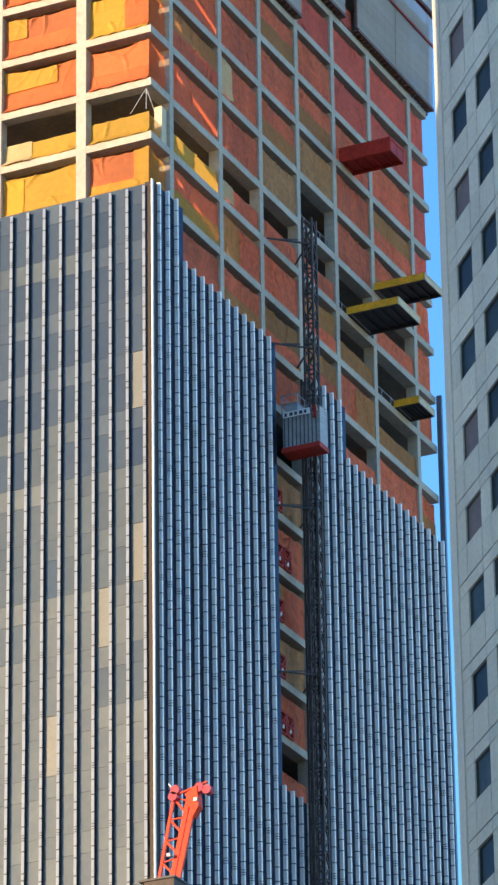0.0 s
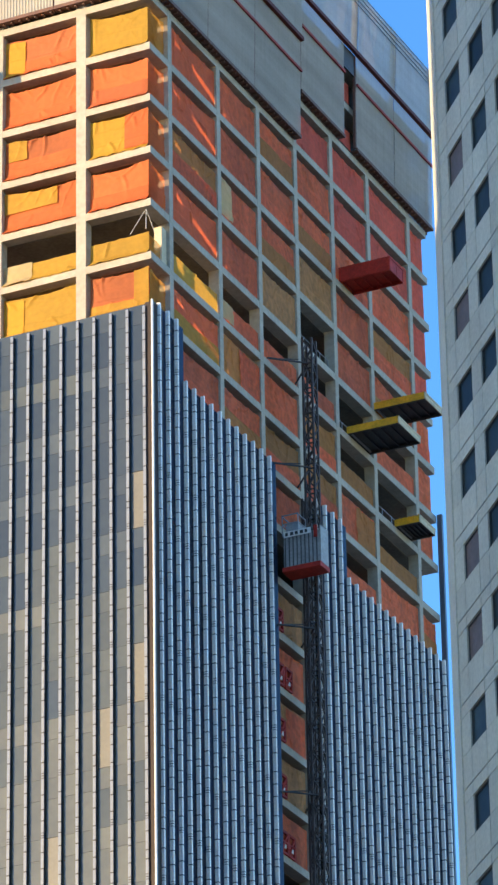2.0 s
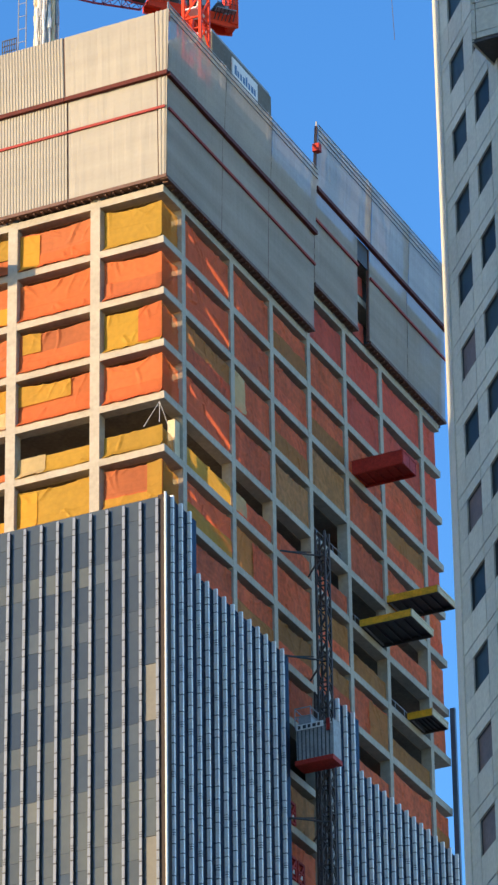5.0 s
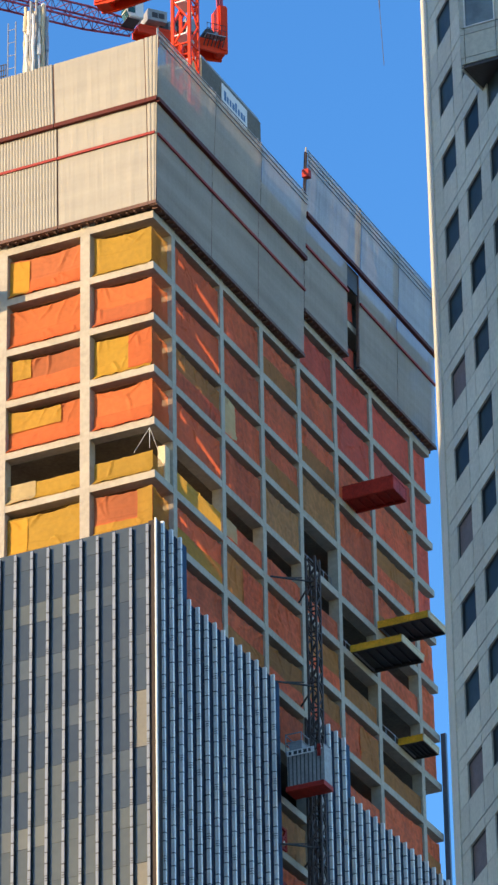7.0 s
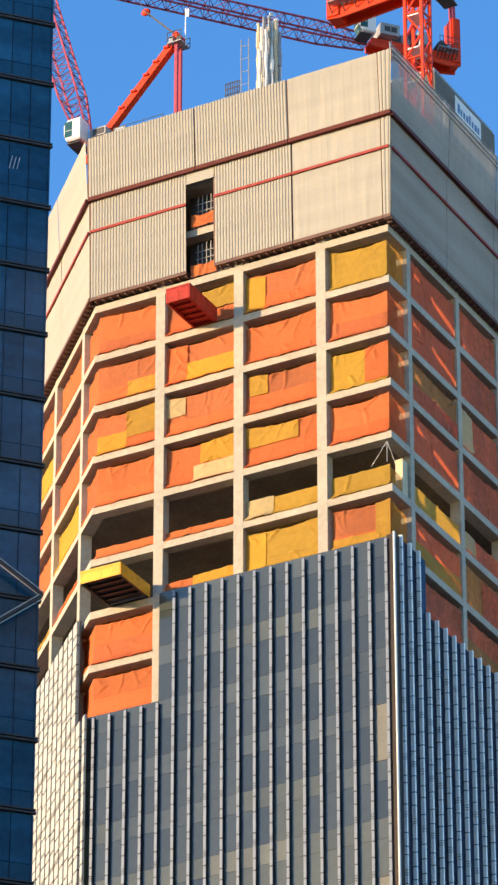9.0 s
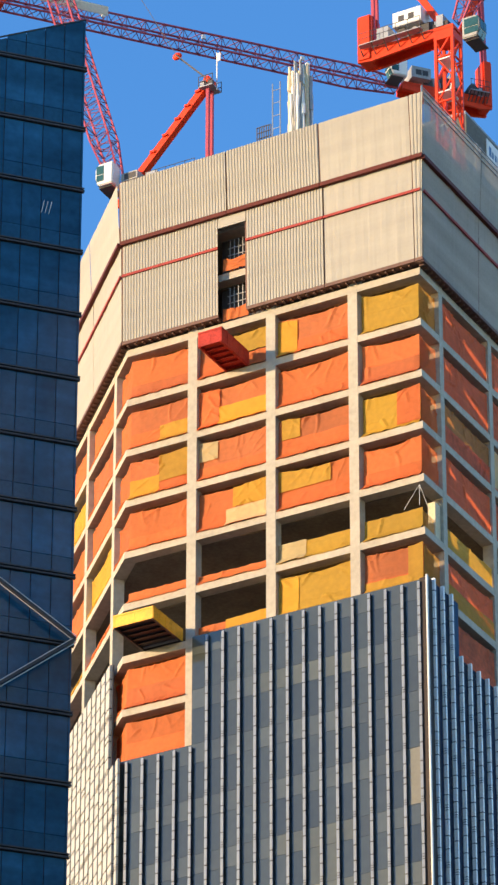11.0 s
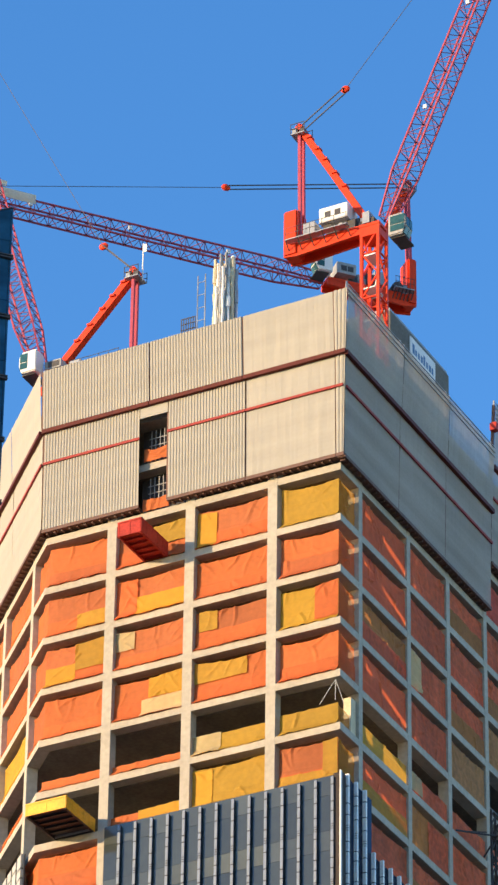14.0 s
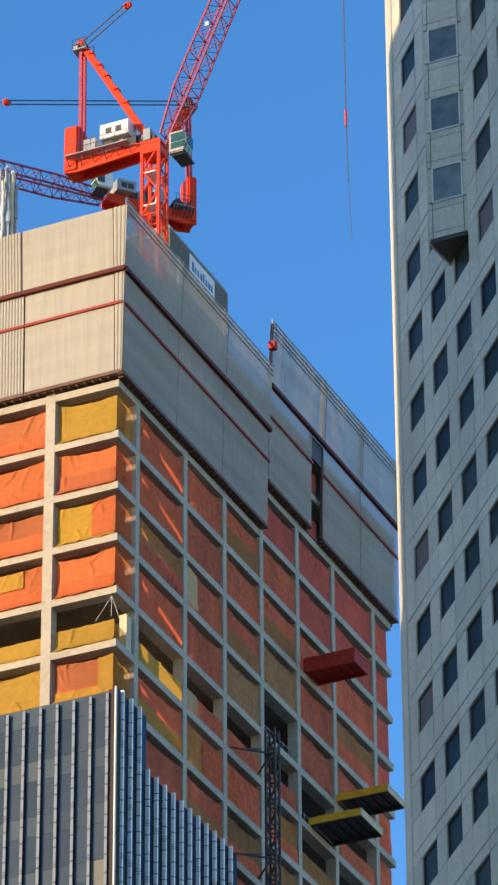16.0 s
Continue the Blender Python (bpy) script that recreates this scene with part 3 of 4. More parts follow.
tier(front, "narrow beige pleated corner screen", -0.1, 0.52, 167.1, True, False, 8, x1t=0.72)
tier(front, "narrow beige pleated corner screen", -0.08, 0.8, 167.1, True, True, 9, x1t=1.08)
slant_m = pose(-23.6, 0, 0, 0, 0, -45)
for n, (x0, x1) in enumerate(((-8.0, 0.28), (-20.0, -8.05))):
    for up in (False, True):
        tier(slant_m, "smooth beige screen on the slanted front", x0, x1, 167.1, False, up, 12 + n)
side = pose(0, 0, 0, 0, 0, 90)
SHADE = "grey shaded protection screen hung on dark red rails"
for n, (x0, x1) in enumerate(((-0.5, 8.2), (8.25, 15.9), (15.95, 23.75))):
    tier(side, SHADE, x0, x1, 167.0, False, False, 20 + n, x0t=-0.7 if n == 0 else None, mesh=True)
    tier(side, SHADE, x0 - (0.3 if n == 0 else 0), x1 + 0.02, 167.0, False, True, 24 + n, True, True, x0t=-1.05 if n == 0 else None)
RAISED = "grey protection screen raised one storey with white rails"
for n, (x0, x1) in enumerate(((24.0, 31.75), (33.95, 41.0), (41.05, 48.35))):
    tier(side, RAISED, x0, x1, 171.1, False, False, 30 + n, mesh=True)
    tier(side, RAISED, x0, x1 + (2.15 if n == 0 else 0), 171.1, False, True, 34 + n, True, True)
rear = tier(rear_m, RAISED, 0.1, 12.0, 171.1, False, False, 40, mesh=True)
for x in (-1.2, -10.5):
    boxpart("bracket", (x, 47.6, level(-1) + 0.004), (x + 0.2, 48.75, level(-1) + 0.45), DARK_STEEL, rear)
box_m = bmesh.new()
box(box_m, (0.75, 23.6, 182.3), (1.3, 24.1, 182.95))
tagged(part("corner_bracket", box_m, RED_PLATFORM), "orange-red steel bracket at the screen corner", "bracket")

# reinforcing bars seen in the slots
for x0, x1, z0, axis in ((-15.6, -13.6, 167.2, "y"), (-15.6, -13.6, 171.2, "y")):
    g = thing("rebar_grid", "dark steel rebar grid standing in a screen slot", "rebar", "rebar grids")
    for i in range(6):
        bm = bmesh.new()
        beam(bm, (x0 + 0.15 + i * 0.35, 0.5, z0), (x0 + 0.15 + i * 0.35, 0.5, z0 + 2.6), 0.05)
        part("bar", bm, CAR_GREY, g)
    for i in range(3):
        bm = bmesh.new()
        beam(bm, (x0, 0.46, z0 + 0.7 + i * 0.6), (x1, 0.46, z0 + 0.7 + i * 0.6), 0.05)
        part("bar", bm, CAR_GREY, g)
net_bay((-15.7, -0.1, 0), 0, 2.1, level(-1) + 0.05, level(-1) + 1.2, F("o"))
net_bay((-15.7, -0.1, 0), 0, 2.1, level(0) + 0.05, level(0) + 1.1, F("o"))
for k in (-1, -2):
    net_bay((0.02, 31.85, 0), 90, 2.0, level(k) + 0.05, level(k) + 1.8, F("r"))
# dark sheets added behind the slots stand in for their inner shade
boxpart("slot_wall", (-1.4, 31.0, level(-1)), (-1.2, 38.0, 179.2), DARK_STEEL, tower)
boxpart("slot_header", (-15.78, -0.72, 174.25), (-13.52, -0.66, 175.14), SCREEN, tower)
# added dark header, covers the sky gap and continues the slot's shade
boxpart("slot_header", (0.45, 31.7, 177.3), (0.55, 34.0, 179.25), DARK_STEEL, tower)
boxpart("slot_wall", (-16.5, 1.2, level(0)), (-13, 1.4, level(-3)), DARK_STEEL, tower)


# ---- loading platforms ----
def platform(m, w, d, h, mat, word, end=None):
    """A cantilevered loading deck: x along the front, -y out."""
    g = thing("loading_platform", word + " steel loading platform cantilevered from a floor slab", "platform", "loading platforms")
    g.matrix_basis = m
    bm = bmesh.new()
    box(bm, (0, -d, 0), (w, 1.0, 0.1))
    part("deck", bm, mat if word == "red" else FIN_DARK, g)
    for x in (0.06, w - 0.06):
        bm = bmesh.new()
        beam(bm, (x, 1.5, -0.14), (x, -d, -0.14), 0.12, 0.24)
        part("main_beam", bm, mat if word == "red" else DARK_STEEL, g)
    for i in range(6):
        y = -d + 0.1 + i * (d - 0.2) / 5
        bm = bmesh.new()
        beam(bm, (0.1, y, -0.08), (w - 0.1, y, -0.08), 0.1, 0.14)
        part("cross_beam", bm, mat if word == "red" else GREY_STEEL if i == 5 else FIN_DARK, g)
    for nm, lo, hi in (("side_panel", (-0.05, -d, -0.2), (0.0, 0.1, h)), ("side_panel", (w, -d, -0.2), (w + 0.05, 0.1, h)), ("end_panel", (-0.05, -d - 0.06, -0.2), (w + 0.05, -d - 0.005, h))):
        bm = bmesh.new()
        box(bm, lo, hi)
        own = end if end and nm == "end_panel" else mat
        p = part(nm, bm, own, g, "pale plywood end board" if own is end else "")
        bars = []
        if nm == "end_panel":
            bars = [((x, -d - 0.08, -0.2), (x + 0.08, -d - 0.06, h + 0.02)) for x in (0.02, w / 2, w - 0.1)]
            bars.append(((-0.05, -d - 0.1, h - 0.12), (w + 0.05, -d - 0.055, h)))
        else:
            xs = (-0.07, -0.05) if lo[0] < 0 else (w + 0.05, w + 0.07)
            bars = [((xs[0], -d + i * d / 5, -0.2), (xs[1], -d + i * d / 5 + 0.08, h + 0.05)) for i in range(5)]
            bars.append(((xs[0], -d, h - 0.12), (xs[1], 0, h)))
        for lo2, hi2 in bars:
            boxpart("stiffener", lo2, hi2, own, p)
    return g


platform(pose(-15.5, 0, level(1) + 0.27, 0, 0, 0), 1.8, 3.8, 0.95, RED_PLATFORM, "red")
platform(pose(-22.0, 0, level(6) + 0.27, 0, 0, 0), 3.1, 3.9, 0.72, YELLOW_PLATFORM, "yellow")
platform(pose(0, 31.3, level(2) + 0.27, 0, 0, 90), 2.4, 4.0, 0.9, RED_PLATFORM, "red")
platform(pose(0, 32.0, level(5) + 0.27, 0, 0, 90), 3.9, 4.0, 0.34, YELLOW_PLATFORM, "yellow", PALE_BOARD)
platform(pose(0, 36.9, level(4) + 0.27, 0, 0, 90), 3.2, 4.1, 0.34, YELLOW_PLATFORM, "yellow", PALE_BOARD)
platform(pose(0, 40.3, level(6) + 0.27, 0, 0, 90), 2.8, 1.9, 0.34, YELLOW_PLATFORM, "yellow", PALE_BOARD)

prop = thing("guard_pole", "two thin white poles leaning at an open slab corner", "pole")
for p, q in (((-0.5, 0.25, level(5) + 1.9), (-0.45, 0.2, level(4) - SLAB - 0.1)), ((-1.7, 0.25, level(5) + 1.8), (-0.5, 0.2, level(4) - SLAB - 0.15)), ((-0.45, 0.2, level(4) - SLAB - 0.1), (-0.2, 1.2, level(5) + 1.7))):
    bm = bmesh.new()
    tube(bm, p, q, 0.017, 6)
    part("pole", bm, WHITE_PAINT, prop)
# cream panel added for the sunlit column side that shows through netting
bm = bmesh.new()
box(bm, (-0.75, 2.0, level(5) + 0.02), (-0.2, 2.75, level(5) + 2.9))
tagged(part("pale_board", bm, PALE_BOARD), "cream panel standing in for a sunlit column side", "board")
for k, y0, y1 in ((3, 24.2, 29.8), (4, 30.6, 36.4), (5, 37.3, 44.0), (7, 30.7, 36.4), (6, 37.3, 44.0), (14, 17.9, 23.3)):
    bm = bmesh.new()
    for dz in (0.55, 1.1):
        tube(bm, (-0.5, y0, level(k + 1) + dz), (-0.5, y1, level(k + 1) + dz), 0.03, 6)
    for i in range(5):
        y = y0 + (y1 - y0) * i / 4
        tube(bm, (-0.5, y, level(k + 1)), (-0.5, y, level(k + 1) + 1.15), 0.03, 6)
    tagged(part("guard_rail", bm, GREY_STEEL), "grey tube guard rail along an open floor edge", "railing", "floor edge rails")

# ---- site hoist ----
hoist = thing("site_hoist", "dark lattice hoist mast with a grey lift car", "hoist")
bm = bmesh.new()
lattice(bm, (2.2, 20.55, 0.1), (2.2, 20.55, 148.2), (1, 0, 0), (0, 1, 0), 0.72, 0.72, 150, 0.14, 0.09)
part("mast", bm, BROWN_STEEL, hoist)
bm = bmesh.new()
lattice(bm, (1.1, 21.9, 0.1), (1.1, 21.9, 136.5), (1, 0, 0), (0, 1, 0), 0.45, 0.45, 140, 0.14, 0.09)
part("cable_mast", bm, BROWN_STEEL, hoist)
for k in (5, 7, 10, 13):
    bm = bmesh.new()
    z = level(k) + 0.1
    for y in (18.2, 22.9):
        beam(bm, (0, y, z), (2.2, 20.3, z), 0.1)
    beam(bm, (0.4, 18.6, z), (1.6, 20.0, z + 0.3), 0.07)
    part("wall_tie", bm, DARK_STEEL, hoist)
car = boxpart("car", (0.8, 18.6, 129.95), (3.5, 19.95, 132.35), CAR_GREY, hoist, "ribbed grey lift car")
bm = bmesh.new()
for i in range(9):
    x = 0.9 + i * 0.3
    box(bm, (x, 18.55, 130.0), (x + 0.06, 18.6, 132.3))
part("rib", bm, DARK_STEEL, car)
boxpart("car_base", (0.7, 18.5, 129.6), (3.6, 20.05, 129.94), RED_PLATFORM, hoist, "red base beam")
boxpart("car_sign", (0.85, 18.5, 132.2), (2.9, 18.545, 132.62), WHITE_PAINT, hoist, "white sign board")
for i, w in enumerate((0.2, 0.26, 0.22, 0.26, 0.2)):
    boxpart("sign_bar", (0.98 + i * 0.37, 18.485, 132.28), (0.98 + i * 0.37 + w, 18.499, 132.53), DARK_STEEL, hoist)
cage = boxpart("roof_box", (0.95, 18.7, 132.36), (1.85, 19.9, 133.3), GREY_STEEL, hoist)
bars_at = [((x, 18.65, z), (x, 19.9, z)) for x in (0.7, 1.9) for z in (132.65, 133.3, 133.9)]
bars_at += [((x, y, 132.4), (x, y, 134.0)) for x in (0.7, 1.9) for y in (18.65, 19.9)]
bars_at += [((0.7, 18.65, z), (1.9, 18.65, z)) for z in (133.3, 133.95)]
for p, q in bars_at:
    bm = bmesh.new()
    beam(bm, p, q, 0.06)
    part("cage_bar", bm, GREY_STEEL, cage)
boxpart("corner_post", (3.15, 18.47, 131.8), (3.4, 18.54, 132.7), RED_PLATFORM, hoist, "red corner post")
boxpart("car_side", (3.52, 18.65, 129.96), (3.6, 19.9, 132.7), CAR_GREY, hoist, "pale side door")
for k, ys in ((9, (18.75,)), (10, (18.7, 20.0)), (11, (18.75,)), (12, (18.8,)), (13, (18.8, 19.95))):
    for y in ys:
        z = level(k + 1)
        g = thing("landing_gate", "red hoist landing gate with pale mesh on a floor edge", "gate", "landing gates")
        bm = bmesh.new()
        for a, b in (((0, 0), (0, 1.6)), ((0.95, 0), (0.95, 1.6)), ((0, 0.06), (0.95, 0.06)), ((0, 0.85), (0.95, 0.85)), ((0, 1.55), (0.95, 1.55)), ((0, 0.1), (0.95, 1.5))):
            beam(bm, (0.06, y + a[0], z + a[1]), (0.06, y + b[0], z + b[1]), 0.16)
        part("gate_frame", bm, RED_PLATFORM, g)
        boxpart("gate_mesh", (0.02, y + 0.3, z + 0.45), (0.05, y + 0.85, z + 1.0), WHITE_PAINT, g)

# ---- roof structures ----
ROOF = level(-3)
core = thing("lift_core", "raw grey concrete lift core rising above the roof", "core")
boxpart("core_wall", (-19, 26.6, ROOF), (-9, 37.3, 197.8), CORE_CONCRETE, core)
boxpart("core_top", (-18.9, 26.7, 197.8), (-9.1, 37.2, 198.15), GREY_STEEL, core)
boxpart("board", (-8.98, 30.0, 195.2), (-8.9, 34.6, 197.4), WHITE_PAINT, core, "white board")
bm = bmesh.new()
for i in range(8):
    box(bm, (-8.895, 30.4 + i * 0.5, 196.0), (-8.885, 30.4 + i * 0.5 + (0.3 if i % 3 else 0.38), 196.9 if i % 4 == 0 else 196.6))
part("board_bars", bm, BOARD_BLUE, core, "blue bars of illegible lettering")
pipe_stack = thing("wrapped_column", "ragged bundle of white wrapped tubes standing above the roof", "column")
r = random.Random(8)
for i in range(26):
    a = i * 2.4
    rad = 0.95 * math.sqrt((i + 0.5) / 26)
    x, y, top = -14.72 + rad * math.cos(a), 10 + rad * math.sin(a), 194.6 - r.random() * (1.2 if rad < 0.7 else 3.2)
    bm = bmesh.new()
    z, p = ROOF, Vector((x, y, ROOF))
    while z < top:
        z = min(top, z + 0.7 + r.random() * 0.8)
        q = Vector((x * 0.92 - 14.72 * 0.08 + (r.random() - 0.5) * 0.07, y + (r.random() - 0.5) * 0.07, z))
        tube(bm, p, q, 0.09 + 0.09 * r.random(), 7)
        p = q
    part("tube", bm, (WHITE_PAINT, PALE_BOARD, WHITE_PAINT, GREY_STEEL, CAR_GREY, WHITE_PAINT)[i % 6], pipe_stack)
scaffold = thing("scaffold_tower", "thin grey scaffold with a dark mesh crate beside the wrapped column", "scaffold")
for x in (-16.95, -16.3):
    bm = bmesh.new()
    tube(bm, (x, 9.6, ROOF), (x, 9.6, 193.2), 0.045, 6)
    part("standard", bm, GREY_STEEL, scaffold)
for q in range(8):
    bm = bmesh.new()
    tube(bm, (-16.95, 9.6, 184.5 + q * 1.15), (-16.3, 9.6, 184.5 + q * 1.15), 0.03, 6)
    part("rung", bm, GREY_STEEL, scaffold)
bm = bmesh.new()
for q in range(7):
    beam(bm, (-18.3 + q * 0.2, 9.6, ROOF), (-18.3 + q * 0.2, 9.6, 189.6), 0.06)
for q in range(9):
    beam(bm, (-18.3, 9.6, 185.6 + q * 0.5), (-17.1, 9.6, 185.6 + q * 0.5), 0.06)
part("crate", bm, DARK_STEEL, scaffold, "dark mesh crate")


# ---- cranes ----
def crane(mast_x, y, z0, deck, heading, foot, tip, apex, leg, strut, cab, weight, ball, house, scale=1.0, mast_w=1.65, label=""):
    """A luffing tower crane in the plane of y: heading is +1 or -1 along x; points are (x, z)."""
    g = thing("tower_crane", label, "crane", "tower cranes")
    bm = bmesh.new()
    lattice(bm, (mast_x, y, z0), (mast_x, y, deck - 0.6), (1, 0, 0), (0, 1, 0), mast_w - 0.25, mast_w - 0.25, max(4, int((deck - z0) / 1.9)), 0.23, 0.12)
    part("mast", bm, CRANE_RED, g)
    for z in range(int(z0) + 2, int(deck) - 1, 3):
        boxpart("landing", (mast_x - 0.55, y - 0.75, z), (mast_x + 0.4, y + 0.75, z + 0.12), WHITE_PAINT, g)
        bm = bmesh.new()
        beam(bm, (mast_x - 0.4, y + 0.5, z + 0.13), (mast_x + 0.4, y + 0.5, z + 2.9), 0.09)
        part("ladder", bm, WHITE_PAINT, g)
    x0, x1 = sorted((weight[0], foot[0] - heading * 0.3))
    bm = bmesh.new()
    box(bm, (x0, y - 0.75, deck - 0.15), (x1, y + 0.75, deck + 0.1))
    we, fe = (x0, x1) if heading > 0 else (x1, x0)
    side_poly = ((we, deck - 0.15), (fe, deck - 0.15), (fe, deck - 0.6), (we + 0.14 * (fe - we), deck - 1.05), (we, deck - 0.9))
    for s in (-0.72, 0.52):
        near_face = [bm.verts.new((px, y + s, pz)) for px, pz in side_poly]
        far_face = [bm.verts.new((px, y + s + 0.2, pz)) for px, pz in side_poly]
        bm.faces.new(near_face)
        bm.faces.new(far_face[::-1])
        for q in range(5):
            bm.faces.new((near_face[q], far_face[q], far_face[(q + 1) % 5], near_face[(q + 1) % 5]))
    box(bm, (mast_x - mast_w / 2, y - mast_w / 2, deck - 1.1), (mast_x + mast_w / 2, y + mast_w / 2, deck - 0.4))
    part("slewing_deck", bm, CRANE_RED, g)
    bm = bmesh.new()
    wx, ww = weight[0], weight[1]
    box(bm, (min(wx, wx + ww), y - 0.85, weight[2]), (max(wx, wx + ww), y + 0.85, weight[3]))
    bmesh.ops.bevel(bm, geom=list(bm.edges), offset=0.12, segments=2, affect="EDGES")
    part("counterweight", bm, CRANE_RED, g)
    wa, wb = sorted((weight[0] + heading * 0.5, mast_x - heading * 1.6))
    walkway = boxpart("walkway", (wa, y - 1.55, deck + 0.05), (wb, y - 0.95, deck + 0.13), GREY_STEEL, g)
    bm = bmesh.new()
    for q in range(6):
        x = wa + 0.05 + q * (wb - wa - 0.1) / 5
        beam(bm, (x, y - 1.5, deck + 0.13), (x, y - 1.5, deck + 1.15), 0.035)
        beam(bm, (x, y - 1.5, deck + 0.05), (x, y - 0.75, deck - 0.6), 0.07)
    for z in (0.65, 1.15):
        beam(bm, (wa, y - 1.5, deck + z), (wb, y - 1.5, deck + z), 0.035)
    part("railing", bm, DARK_STEEL, walkway)
    mid = (weight[0] + mast_x) / 2
    hx0, hz0, hx1, hz1 = house
    hut = boxpart("machine_house", (hx0, y - 1.2, hz0), (hx1, y + 0.6, hz1), WHITE_PAINT if heading > 0 else CAR_GREY, g, ("white" if heading > 0 else "grey") + " machine house")
    for i in (0.2, 0.55):
        xa = hx0 + (hx1 - hx0) * i
        boxpart("panel_bar", (xa, y - 1.22, (hz0 + hz1) / 2 - 0.25), (xa + 0.5, y - 1.2, (hz0 + hz1) / 2 + 0.25), DARK_STEEL, hut)
    r = random.Random(int(abs(mast_x) * 10))
    for i in range(15):
        xm = x0 + 0.8 + r.random() * (x1 - x0 - 1.8)
        w, h = 0.3 + r.random() * 0.7, 0.3 + r.random() * 0.8
        boxpart("machinery", (xm, y - 0.95 + r.random() * 0.6, deck + 0.1), (xm + w, y + 0.6, deck + 0.1 + h), (DARK_STEEL, GREY_STEEL, BROWN_STEEL, CAR_GREY, DARK_STEEL)[i % 5], g)
    boxpart("winch", (mid - 1.9, y - 1.0, deck + 0.3), (mid - 0.9, y + 0.7, deck + 1.5), GREY_STEEL, g, "grey winch box")
    bm = bmesh.new()
    tube(bm, (mid + 0.2, y - 0.9, deck + 0.6), (mid + 0.2, y + 0.9, deck + 0.6), 0.45, 12)
    part("winch_drum", bm, DARK_STEEL, g)
    # A-frame
    for s in (-0.3, 0.3):
        bm = bmesh.new()
        beam(bm, (leg[0], y + s, leg[1]), (apex[0], y + s, apex[1]), 0.24)
        part("back_leg", bm, CRANE_PINK, g)
    bm = bmesh.new()
    beam(bm, (strut[0], y, strut[1]), (apex[0], y, apex[1]), 0.6, 0.55)
    part("strut", bm, CRANE_RED, g)
    a, b = Vector((strut[0], y, strut[1])), Vector((apex[0], y, apex[1]))
    for f in (0.3, 0.45, 0.6, 0.72, 0.85):
        c = a.lerp(b, f)
        bm = bmesh.new()
        box(bm, (c.x - 0.1 - heading * 0.1, y - 0.45, c.z + 0.3), (c.x + 0.3 - heading * 0.1, y + 0.2, c.z + 0.48))
        part("strut_step", bm, CRANE_RED, g)
    head = boxpart("head_platform", (apex[0] - 0.6, y - 0.7, apex[1] - 0.75), (apex[0] + 0.6, y + 0.7, apex[1] - 0.65), GREY_STEEL, g)
    bm = bmesh.new()
    for sy in (-0.7, 0.7):
        for p, q in (((-0.6, -0.7), (-0.6, 0.25)), ((0, -0.7), (0, 0.25)), ((0.6, -0.7), (0.6, 0.25)), ((-0.6, 0.22), (0.6, 0.22)), ((-0.6, -0.25), (0.6, -0.25))):
            beam(bm, (apex[0] + p[0], y + sy, apex[1] + p[1]), (apex[0] + q[0], y + sy, apex[1] + q[1]), 0.045)
    part("rail", bm, DARK_STEEL, head)
    for dx, w, h, mat in ((-0.5, 0.35, 0.5, GREY_STEEL), (0.15, 0.4, 0.35, DARK_STEEL)):
        boxpart("winch_box", (apex[0] + dx, y - 0.65, apex[1] - 0.65), (apex[0] + dx + w, y - 0.3, apex[1] - 0.65 + h), mat, head)
    bm = bmesh.new()
    tube(bm, (apex[0], y - 0.5, apex[1]), (apex[0], y + 0.5, apex[1]), 0.3, 14)
    part("sheave", bm, CRANE_RED, g)
    # boom
    f3, t3 = Vector((foot[0], y, foot[1])), Vector((tip[0], y, tip[1]))
    d = (t3 - f3).normalized()
    up = d.cross(Vector((0, 1, 0)))
    near = f3 + d * 4
    spans = ((f3, near, 0.9, 1.75 * scale, 5), (near, t3, 1.75 * scale, 1.5 * scale, int((t3 - near).length / 0.8)))
    bm = bmesh.new()
    for p, q, w0, w1, bays in spans:
        lattice(bm, p, q, (0, 1, 0), up, w0, w1, bays, 0.13, 0)
    boom = part("boom", bm, CRANE_PINK, g)
    bm = bmesh.new()
    for p, q, w0, w1, bays in spans:
        lattice(bm, p, q, (0, 1, 0), up, w0, w1, bays, 0.13, 0.05, False)
    part("lacing", bm, CRANE_LACE, boom, "thin lacing bars tinted purple for sky and shade")
    for q in range(2, 8, 2):
        c = f3.lerp(t3, q / 8)
        boxpart("lamp", (c.x - 0.15, y - 1.0, c.z - 0.15), (c.x + 0.15, y - 0.85, c.z + 0.2), WHITE_PAINT, g)
    # cab
    cx, cz = cab
    front_x = cx + heading * 0.75
    shape = [(front_x - heading * 0.25, cz - 0.95), (front_x, cz - 0.35), (front_x, cz + 0.55), (front_x - heading * 0.3, cz + 0.95), (front_x - heading * 1.5, cz + 0.95), (front_x - heading * 1.5, cz - 0.95)]
    body = bmesh.new()
    ends = [[body.verts.new((px, yy, pz)) for px, pz in shape] for yy in (y - 2.2, y - 1.0)]
    body.faces.new(ends[0])
    body.faces.new(ends[1][::-1])
    for q in range(6):
        body.faces.new((ends[0][q], ends[1][q], ends[1][(q + 1) % 6], ends[0][(q + 1) % 6]))
    bmesh.ops.bevel(body, geom=list(body.edges), offset=0.07, segments=2, affect="EDGES")
    cabin = part("cab", body, WHITE_PAINT if heading < 0 else CAR_GREY, g, ("white" if heading < 0 else "grey") + " cab with dark green windows")
    for (xa, za), (xb, zb) in zip(shape[:3], shape[1:4]):
        bm = bmesh.new()
        w = Vector((xb - xa, 0, zb - za))
        o = Vector((w.z, 0, -w.x)).normalized() * heading * 0.03
